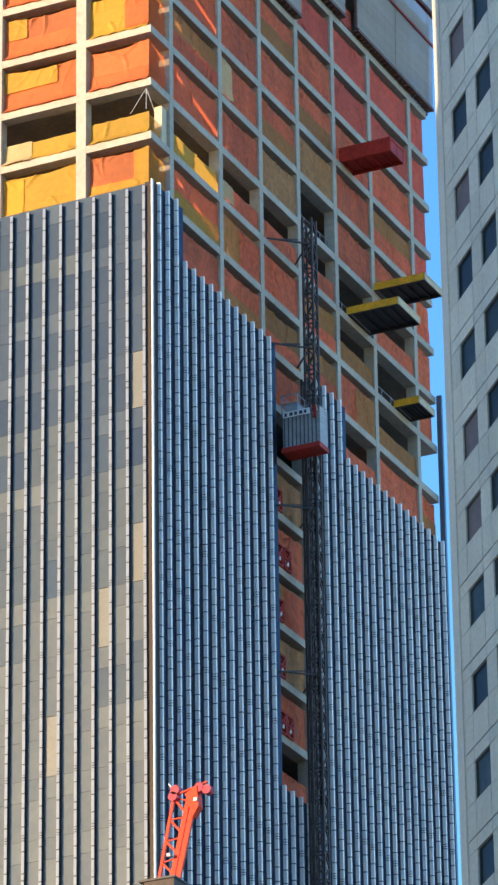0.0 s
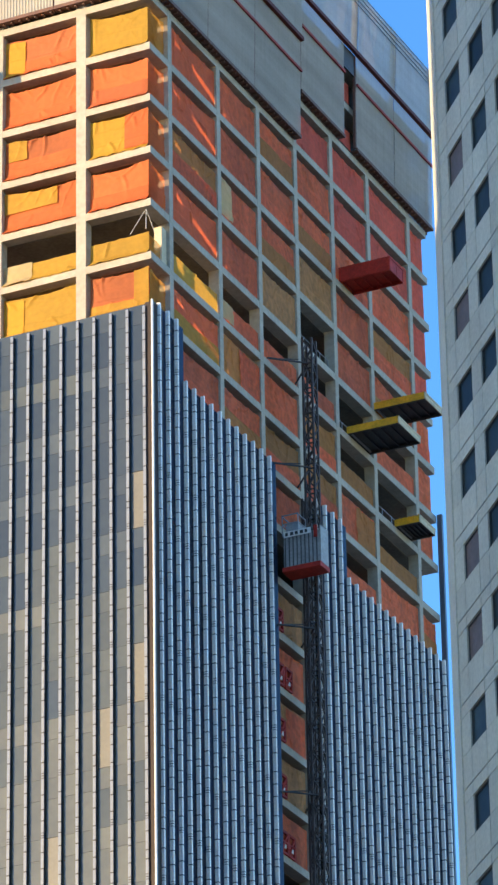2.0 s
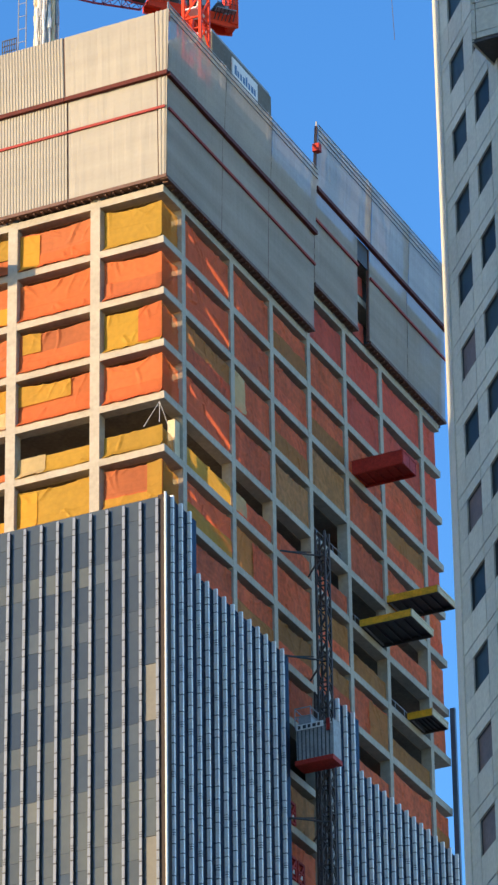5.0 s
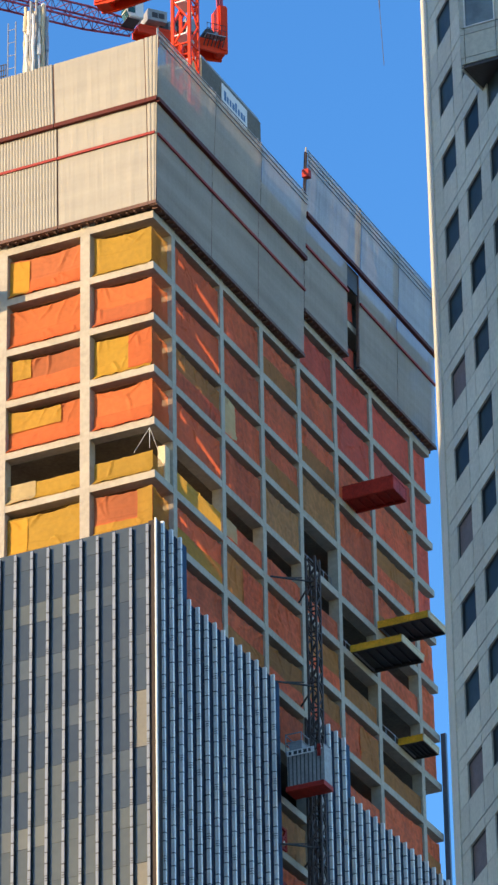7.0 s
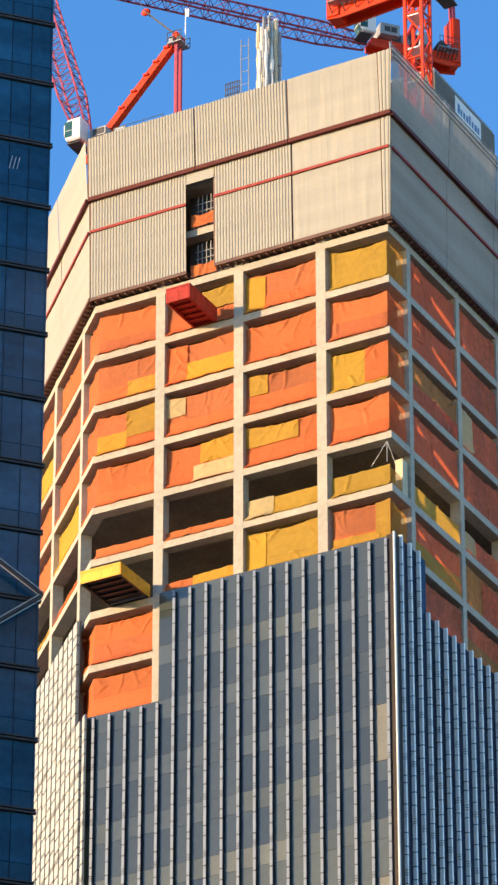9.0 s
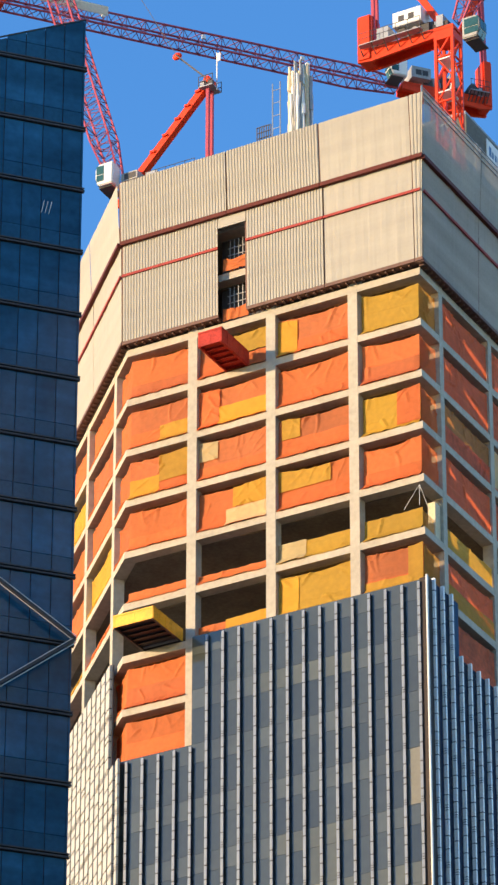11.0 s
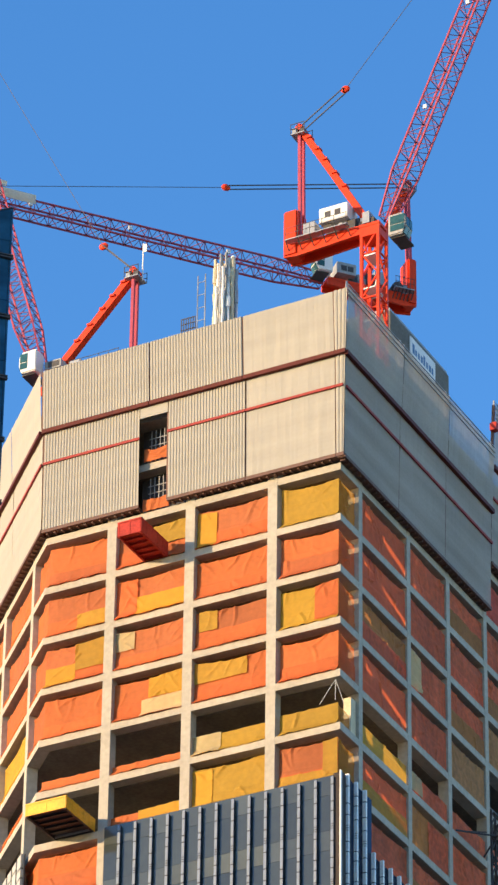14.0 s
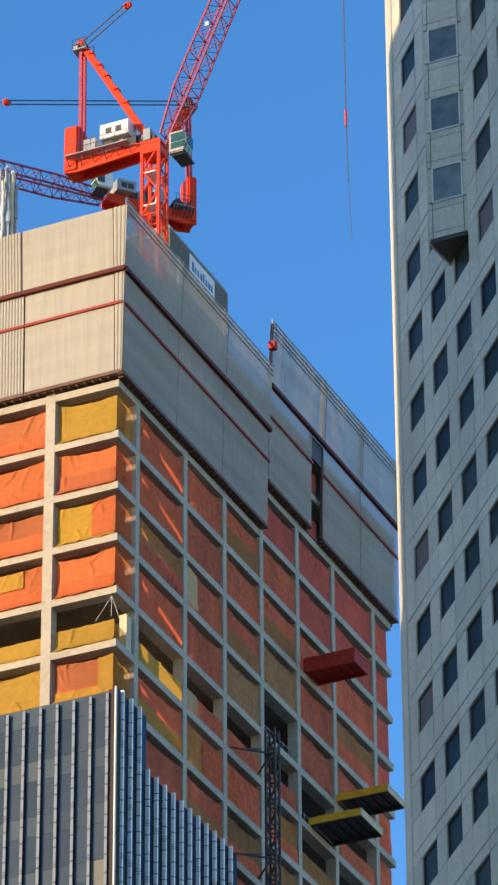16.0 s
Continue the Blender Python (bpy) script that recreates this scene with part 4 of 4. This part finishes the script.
        for ya, yb in ((y - 2.1, y - 1.62), (y - 1.56, y - 1.1)):
            near_side = [Vector((xa, yy, za)) + w * e for yy, e in ((ya, 0.08), (yb, 0.08), (yb, 0.92), (ya, 0.92))]
            lower = [bm.verts.new(v - o) for v in near_side]
            upper = [bm.verts.new(v + o) for v in near_side]
            bm.faces.new(lower)
            bm.faces.new(upper[::-1])
            for q in range(4):
                bm.faces.new((lower[q], upper[q], upper[(q + 1) % 4], lower[(q + 1) % 4]))
        part("window", bm, CAB_GLASS, cabin)
    for za, zb in ((cz - 0.62, cz - 0.08), (cz - 0.02, cz + 0.74)):
        ends = sorted((front_x - heading * 0.12, front_x - heading * (0.75 if heading < 0 else 1.3)))
        boxpart("window", (ends[0], y - 2.23, za), (ends[1], y - 2.19, zb), CAB_GLASS, cabin)
    bm = bmesh.new()
    box(bm, (cx - 0.6, y - 1.9, cz - 1.05), (cx + 0.5, y - 0.2, cz - 0.96))
    part("cab_bracket", bm, DARK_STEEL, g)
    # pendants
    b3, a3 = Vector((ball[0], y, ball[1])), Vector((apex[0], y, apex[1]))
    for s in (-0.3, 0.3):
        bm = bmesh.new()
        beam(bm, a3 + Vector((0, s, 0.1)), b3 + Vector((0, s, 0)), 0.08)
        part("luffing_rope", bm, CABLE, g)
    bm = bmesh.new()
    beam(bm, b3, t3, 0.04)
    part("pendant", bm, CABLE, g)
    bm = bmesh.new()
    bmesh.ops.create_uvsphere(bm, u_segments=14, v_segments=8, radius=0.32, matrix=Matrix.Translation(b3) @ Matrix.Diagonal((1.25, 0.7, 1, 1)))
    part("sheave_block", bm, CRANE_RED, g, "red sheave block")
    return g


def banner(p0, p1, w, owner):
    """A cloth banner of height w hung along a boom, facing -y."""
    p0, p1 = Vector(p0), Vector(p1)
    d = (p1 - p0).normalized()
    u = d.cross(Vector((0, 1, 0)))
    m = Matrix(((d.x, 0, u.x, p0.x), (d.y, 1, u.y, p0.y), (d.z, 0, u.z, p0.z), (0, 0, 0, 1)))
    bm = bmesh.new()
    box(bm, (0, -0.03, -w / 2), ((p1 - p0).length, 0.03, w / 2), m)
    return part("banner", bm, BANNER, owner, "cream banner on the boom")


c1 = crane(-5.2, 16, ROOF, 197.9, 1, (-4.1, 198.4), (10.95, 233.6), (-11.5, 209.2), (-11.4, 198.2), (-5.9, 199.0), (-2.2, 196.1), (-12.6, 1.2, 197.0, 201.2), (-7.66, 211.88), (-9.3, 198.9, -6.9, 200.2), 0.88,
           label="orange-red luffing tower crane with a steep raised boom")
bm = bmesh.new()
beam(bm, (10.65, 16, 232.9), (10.75, 16, 196.3), 0.07)
part("hoist_rope", bm, CABLE, c1)
bm = bmesh.new()
tube(bm, (10.75, 16, 195.0), (10.75, 16, 196.4), 0.1)
part("hook_block", bm, CRANE_RED, c1)
bm = bmesh.new()
beam(bm, (10.75, 16, 195.1), (10.85, 16, 190), 0.07)
beam(bm, (10.85, 16, 190), (11.05, 16, 184.8), 0.035)
part("sling", bm, CABLE, c1)

c3 = crane(-15.35, 36, ROOF, 207.0, -1, (-19.7, 206.95), (-53.51, 207.43), (-12.07, 218.4), (-11.84, 207.6), (-16.17, 207.3), (-20.3, 207.55), (-11.55, -0.8, 206.2, 210.7), (-28.14, 214.03), (-18.76, 207.4, -17.1, 208.45), 0.78, 1.9,
           label="orange-red luffing tower crane with a low far-reaching boom")
c3.matrix_basis = pose(-15.35, 36, 0, 0, 0, 49) @ pose(15.35, -36, 0)
bars = banner((-44.7, 35.0, 207.75), (-52.87, 35.0, 207.97), 0.85, c3)
for q in range(6):
    x = -52.2 + q * 0.62
    boxpart("banner_bar", (x, 34.94, 207.74), (x + 0.36, 34.965, 208.14), DARK_STEEL, bars)
banner((-47.17, 35.0, 208.64), (-49.2, 35.0, 208.81), 0.5, c3)
banner((-50.71, 35.0, 208.84), (-52.77, 35.0, 208.7), 0.5, c3)
bm = bmesh.new()
tube(bm, (-53.5, 36, 207.0), (-53.4, 36, 192), 0.05, 6)
part("hoist_rope", bm, CABLE, c3)
bm = bmesh.new()
tube(bm, (-53.5, 35.4, 207.2), (-53.5, 36.6, 207.2), 0.5, 12)
part("tip_sheave", bm, CRANE_RED, c3)

c2 = crane(-27.8, 8, ROOF, 185.2, -1, (-29.7, 187.6), (-43.0, 233.5), (-21.5, 193.9), (-21.5, 185.4), (-28.6, 186.2), (-29.45, 186.9), (-21.4, -1.6, 183.8, 185.4), (-24.4, 197.2), (-28.5, 186.4, -27.1, 187.1), 0.92,
           label="orange-red luffing tower crane with a near-vertical boom")
banner((-36.0, 7.0, 211.5), (-38.9, 7.0, 221.6), 1.15, c2)
bm = bmesh.new()
beam(bm, (-20.9, 8, 193), (-20.9, 8, 196.4), 0.07)
box(bm, (-20.9, 7.98, 195.6), (-20.6, 8.02, 196.3))
part("flag", bm, WHITE_PAINT, c2)

small = thing("tower_crane", "orange-red crane head standing in front of the glazed fins", "crane", "tower cranes")
bm = bmesh.new()
lattice(bm, (6.4, -12, 0.0), (6.4, -12, 87.4), (1, 0, 0), (0, 1, 0), 1.6, 1.6, 44, 0.2, 0.1)
part("mast", bm, CRANE_RED, small)
boxpart("slewing_deck", (5.7, -12.8, 87.4), (7.7, -11.2, 88.2), BROWN_STEEL, small)
boxpart("deck_plate", (5.4, -12.9, 88.2), (7.8, -11.1, 88.32), DARK_STEEL, small)
for dx in (-0.2, 0.2):
    bm = bmesh.new()
    beam(bm, (7.34 + dx, -12, 88.2), (8.55 + dx, -12, 93.3), 0.2, 0.3)
    part("strut", bm, CRANE_RED, small)
leg_foot, leg_top, strut_foot, strut_top = Vector((6.3, -12, 88.4)), Vector((7.42, -12, 93.9)), Vector((7.14, -12, 88.2)), Vector((8.35, -12, 93.3))
bm = bmesh.new()
beam(bm, leg_foot, leg_top, 0.17)
part("back_leg", bm, CRANE_RED, small)
for q in range(4):
    a, b = 0.2 + q * 0.24, 0.1 + q * 0.24
    bm = bmesh.new()
    beam(bm, leg_foot.lerp(leg_top, a), strut_foot.lerp(strut_top, b), 0.13)
    beam(bm, leg_foot.lerp(leg_top, a), strut_foot.lerp(strut_top, min(0.97, b + 0.19)), 0.08)
    part("brace", bm, CRANE_RED, small)
for x, z in ((7.35, 93.5), (7.5, 93.9), (9.1, 93.8), (9.6, 93.6)):
    bm = bmesh.new()
    tube(bm, (x, -12.25, z), (x, -11.75, z), 0.3, 14)
    part("sheave", bm, CRANE_PINK, small)
bm = bmesh.new()
near_side = [bm.verts.new((x, -12.3, z)) for x, z in ((8.2, 93.5), (9.0, 93.9), (9.1, 92.6), (8.7, 92.0))]
far_side = [bm.verts.new((v.co.x, -11.7, v.co.z)) for v in near_side]
bm.faces.new(near_side)
bm.faces.new(far_side[::-1])
for q in range(4):
    bm.faces.new((near_side[q], far_side[q], far_side[(q + 1) % 4], near_side[(q + 1) % 4]))
part("head_plate", bm, CRANE_RED, small)
bm = bmesh.new()
beam(bm, (7.55, -12.1, 93.6), (9.6, -12.1, 94.1), 0.09)
part("head_bar", bm, CRANE_RED, small)
for x, z in ((8.95, 93.0), (7.15, 89.8)):
    boxpart("lamp", (x - 0.1, -12.45, z - 0.1), (x + 0.1, -12.31, z + 0.1), WHITE_PAINT, small)
bm = bmesh.new()
tube(bm, (7.65, -12.1, 93.4), (7.05, -12.1, 94.4), 0.05, 6)
part("rope_guide", bm, WHITE_PAINT, small)

# ---- the pale clad tower ----
right_tower = thing("apartment_tower", "pale grey panel-clad tower with a grid of dark square windows", "building")
right_tower.matrix_basis = pose(51.62, -75.33, 0, 0, 0, math.degrees(math.atan2(-0.760, 0.649)))
RT_TOP = 165.0
bm = bmesh.new()
prism(bm, [(2.3, 0.13), (45, 0.13), (45, 26), (3, 26), (0.4, 0.62)], 0, RT_TOP)
part("body", bm, TOWER_JOINT, right_tower)
PITCH_S, PITCH_Z, WIN_W, WIN_H, WIN_TOP = 3.4, 3.8, 2.05, 1.66, 108.05
bm = bmesh.new()
for xa, xb in ((0.03, PITCH_S - WIN_W - 0.02), (PITCH_S - WIN_W + 0.02, PITCH_S - 0.03)):
    box(bm, (xa, 0, 0.03), (xb, 0.125, 0.6))
    box(bm, (xa, 0, 0.66), (xb, 0.125, PITCH_Z - WIN_H - 0.025))
span = mesh_of("spandrel_panel", bm, TOWER_STONE)
bm = bmesh.new()
box(bm, (0.03, 0.003, 0), (PITCH_S - WIN_W - 0.03, 0.125, WIN_H))
pier = mesh_of("pier_panel", bm, TOWER_STONE)
EDGE = 2.22 - (3.4 - (PITCH_S - WIN_W))
bm = bmesh.new()
for xa, xb in ((EDGE, PITCH_S - WIN_W - 0.02), (PITCH_S - WIN_W + 0.02, PITCH_S - 0.03)):
    box(bm, (xa, 0, 0.03), (xb, 0.125, 0.6))
    box(bm, (xa, 0, 0.66), (xb, 0.125, PITCH_Z - WIN_H - 0.025))
span_end = mesh_of("spandrel_panel", bm, TOWER_STONE)
bm = bmesh.new()
box(bm, (EDGE, 0.003, 0), (PITCH_S - WIN_W - 0.03, 0.125, WIN_H))
pier_end = mesh_of("pier_panel", bm, TOWER_STONE)
bm = bmesh.new()
box(bm, (0, 0.1, 0), (WIN_W, 0.126, WIN_H))
glass = mesh_of("window_glass", bm, TOWER_GLASS)
bm = bmesh.new()
box(bm, (0, 0.1, 0), (WIN_W, 0.126, WIN_H))
blind = mesh_of("window_blind", bm, TOWER_BLIND)
bm = bmesh.new()
for lo, hi in (((0, 0.06, 0), (0.06, 0.1, WIN_H)), ((WIN_W - 0.06, 0.06, 0), (WIN_W, 0.1, WIN_H)), ((0.06, 0.06, 0), (WIN_W - 0.06, 0.1, 0.06)), ((0.06, 0.06, WIN_H - 0.06), (WIN_W - 0.06, 0.1, WIN_H))):
    box(bm, lo, hi)
wframe = mesh_of("window_frame", bm, TOWER_JOINT)
rr = random.Random(12)
for k in range(-8, 15):
    zt = WIN_TOP - k * PITCH_Z
    for c in range(0, 6):
        s = 3.4 + c * PITCH_S
        piece("spandrel_panel", span if c else span_end, right_tower, (s - (PITCH_S - WIN_W), 0, zt))
        piece("pier_panel", pier if c else pier_end, right_tower, (s - (PITCH_S - WIN_W), 0, zt - WIN_H))
        w = piece("window", blind if rr.random() < 0.07 else glass, right_tower, (s, 0, zt - WIN_H))
        piece("window_frame", wframe, w, (0, 0, 0))
bm = bmesh.new()
for k in range(-8, 15):
    zt = WIN_TOP - k * PITCH_Z
    a, b = Vector((2.21, 0.0, 0)), Vector((0.05, 0.42, 0))
    d = (b - a).normalized()
    nrm = Vector((-d.y, d.x, 0))
    base = Matrix(((d.x, nrm.x, 0, a.x), (d.y, nrm.y, 0, a.y), (0, 0, 1, 0), (0, 0, 0, 1)))
    box(bm, (0, -0.06, zt - WIN_H + 0.02), ((b - a).length, 0.06, zt - 0.02), base)
    box(bm, (0, -0.06, zt + 0.0), ((b - a).length, 0.06, zt + PITCH_Z - WIN_H), base)
part("corner_cladding", bm, TOWER_STONE, right_tower)
boxpart("lower_wall", (2.22, 0, 0), (45, 0.125, WIN_TOP - 14 * PITCH_Z - WIN_H), TOWER_STONE, right_tower)
boxpart("upper_wall", (2.22, 0, WIN_TOP + 8 * PITCH_Z + 2.2), (45, 0.125, RT_TOP), TOWER_STONE, right_tower)
boxpart("far_wall", (22.5, 0, WIN_TOP - 14 * PITCH_Z - WIN_H + 0.01), (45, 0.125, WIN_TOP + 8 * PITCH_Z + 2.2), TOWER_STONE, right_tower)

# projecting bay of the pale tower
bay = thing("bay_window", "projecting pale clad window bay with white framed windows and dark soffit", "bay window")
BZ = 111.64
tri = [(57.73, -84.66), (59.85, -84.66), (57.91, -82.6)]
bm = bmesh.new()
prism(bm, [(57.78, -84.6), (59.75, -84.6), (58.3, -82.9)], BZ + 0.03, RT_TOP - 2)
part("shaft", bm, TOWER_JOINT, bay)
bm = bmesh.new()
prism(bm, tri, BZ - 0.05, BZ + 0.02)
part("soffit", bm, DARK_STEEL, bay)
bm = bmesh.new()
beam(bm, (57.75, -84.63, BZ), (57.91, -82.65, BZ), 0.1, 0.2)
part("soffit_edge", bm, TOWER_STONE, bay)
for k in range(-1, 11):
    z = BZ + 2.1 + k * PITCH_Z
    top = z + 1.75
    if k >= 0:
        w = boxpart("window", (58.0, -84.64, z), (59.35, -84.61, top), BAY_GLASS, bay)
        bm = bmesh.new()
        for lo, hi in (((57.94, z - 0.06), (58.0, top + 0.06)), ((59.35, z - 0.06), (59.41, top + 0.06)), ((58.0, z - 0.06), (59.35, z)), ((58.0, top), (59.35, top + 0.06))):
            box(bm, (lo[0], -84.69, lo[1]), (hi[0], -84.61, hi[1]))
        part("window_frame", bm, WHITE_PAINT, w)
        for xa, xb in ((57.73, 57.92), (59.43, 59.85)):
            boxpart("cladding_panel", (xa, -84.66, z - 0.02), (xb, -84.6, top + 0.02), TOWER_STONE, bay)
    lo = max(BZ + 0.04, top + 0.1)
    hi = top + PITCH_Z - 1.75 - 0.1
    for xa, xb in ((57.73, 57.9), (57.94, 59.4), (59.44, 59.85)):
        if hi - lo > 0.9:
            boxpart("cladding_panel", (xa, -84.66, lo + 0.33), (xb, -84.6, hi - 0.33), TOWER_STONE, bay)
            boxpart("cladding_panel", (xa, -84.66, hi - 0.3), (xb, -84.6, hi), TOWER_STONE, bay)
        boxpart("cladding_panel", (xa, -84.66, lo), (xb, -84.6, lo + 0.3), TOWER_STONE, bay)

# ---- the navy glass tower ----
navy = thing("glass_tower", "dark navy glass office tower with thin horizontal ledges", "building")
navy.matrix_basis = pose(7.33, -56.83, 0, 0, 0, math.degrees(math.atan2(0.745, 0.667)))
NT = 150.7
bm = bmesh.new()
vs = [bm.verts.new(v) for v in ((-26, 0.1, 0), (-0.05, 0.1, 0), (-0.05, 22, 0), (-26, 22, 0), (-26, 0.1, NT - 12.1), (-0.05, 0.1, NT - 0.1), (-0.05, 22, NT - 0.1), (-26, 22, NT - 12.4))]
for f in ((3, 2, 1, 0), (4, 5, 6, 7), (0, 1, 5, 4), (1, 2, 6, 5), (2, 3, 7, 6), (3, 0, 4, 7)):
    bm.faces.new([vs[i] for i in f])
part("body", bm, FIN_DARK, navy)
FZ, MW = 147.3, 1.14


def navy_pane(name, xa, xb, za, zb, y0, mat):
    """A pane cut off by the sloping crown."""
    crown = lambda x: NT + 0.46 * x
    za_b, zb_a, zb_b = za, min(zb, crown(xa)), min(zb, crown(xb))
    if zb_a < za + 0.05:
        return
    bm = bmesh.new()
    q = [(xa, za), (xb, za_b), (xb, zb_b), (xa, zb_a)]
    lo = [bm.verts.new((x, y0, z)) for x, z in q]
    hi = [bm.verts.new((x, 0.1, z)) for x, z in q]
    bm.faces.new(lo)
    bm.faces.new(hi[::-1])
    for a in range(4):
        bm.faces.new((lo[a], hi[a], hi[(a + 1) % 4], lo[(a + 1) % 4]))
    part(name, bm, mat, navy)


for k in range(-1, 14):
    z1 = FZ - k * STOREY - 0.25
    z0 = FZ - (k + 1) * STOREY + 0.12
    for i in range(11):
        xa, xb = (-0.13, -0.03) if i == 0 else (-0.14 - i * MW + 0.025, -0.14 - (i - 1) * MW - 0.025)
        navy_pane("glass_pane", xa, xb, z0 + 0.95, z1, 0.02, NAVY_GLASS)
        navy_pane("spandrel_panel", xa, xb, z0, z0 + 0.92, 0.022, NAVY_BAND)
    if k < 0:
        continue
    bm = bmesh.new()
    w = min(26, (NT - z1 - 0.3) / 0.46)
    for a, b, o in ((-0.2, -0.1, 0.14), (0.0, 0.08, 0.1)):
        box(bm, (-w, -o, z1 + 0.25 + a), (0.07, 0.1, z1 + 0.25 + b))
    part("ledge", bm, DARK_STEEL, navy)
bm = bmesh.new()
beam(bm, (-26, 0.03, NT + 0.46 * -26 + 0.02), (-0.03, 0.03, NT + 0.02), 0.1, 0.07)
part("crown_edge", bm, DARK_STEEL, navy)
for q in range(3):
    bm = bmesh.new()
    beam(bm, (-2.4 + q * 0.22, 0.0, 137.1), (-2.24 + q * 0.22, 0.0, 137.9), 0.07, 0.03)
    part("window_mark", bm, WHITE_PAINT, navy, "white slanted mark on the glass")
brace = thing("facade_brace", "dark diagonal brace with pale edges on the navy glass", "brace")
brace.matrix_basis = navy.matrix_basis
for s in (0.82, -1):
    bm = bmesh.new()
    beam(bm, (0.0, -0.45, 110.45), (-8, -0.45, 110.45 + s * 6.4), 0.3, 0.14)
    part("arm", bm, DARK_STEEL, brace)
    for o in (0.19, -0.19):
        bm = bmesh.new()
        beam(bm, (0.05, -0.5, 110.45 + o), (-8, -0.5, 110.45 + o + s * 6.4), 0.04, 0.04)
        part("edge_trim", bm, WHITE_PAINT, brace)

# ---- the block across the street that shades the pale tower ----
block = thing("stone_block", "plain limestone office block across the street", "building")
boxpart("main_wall", (-9, -180, 0), (50, -142, 145.7), STONE, block)
boxpart("low_wing", (-22, -180, 0), (-9.01, -142, 115.2), STONE, block)
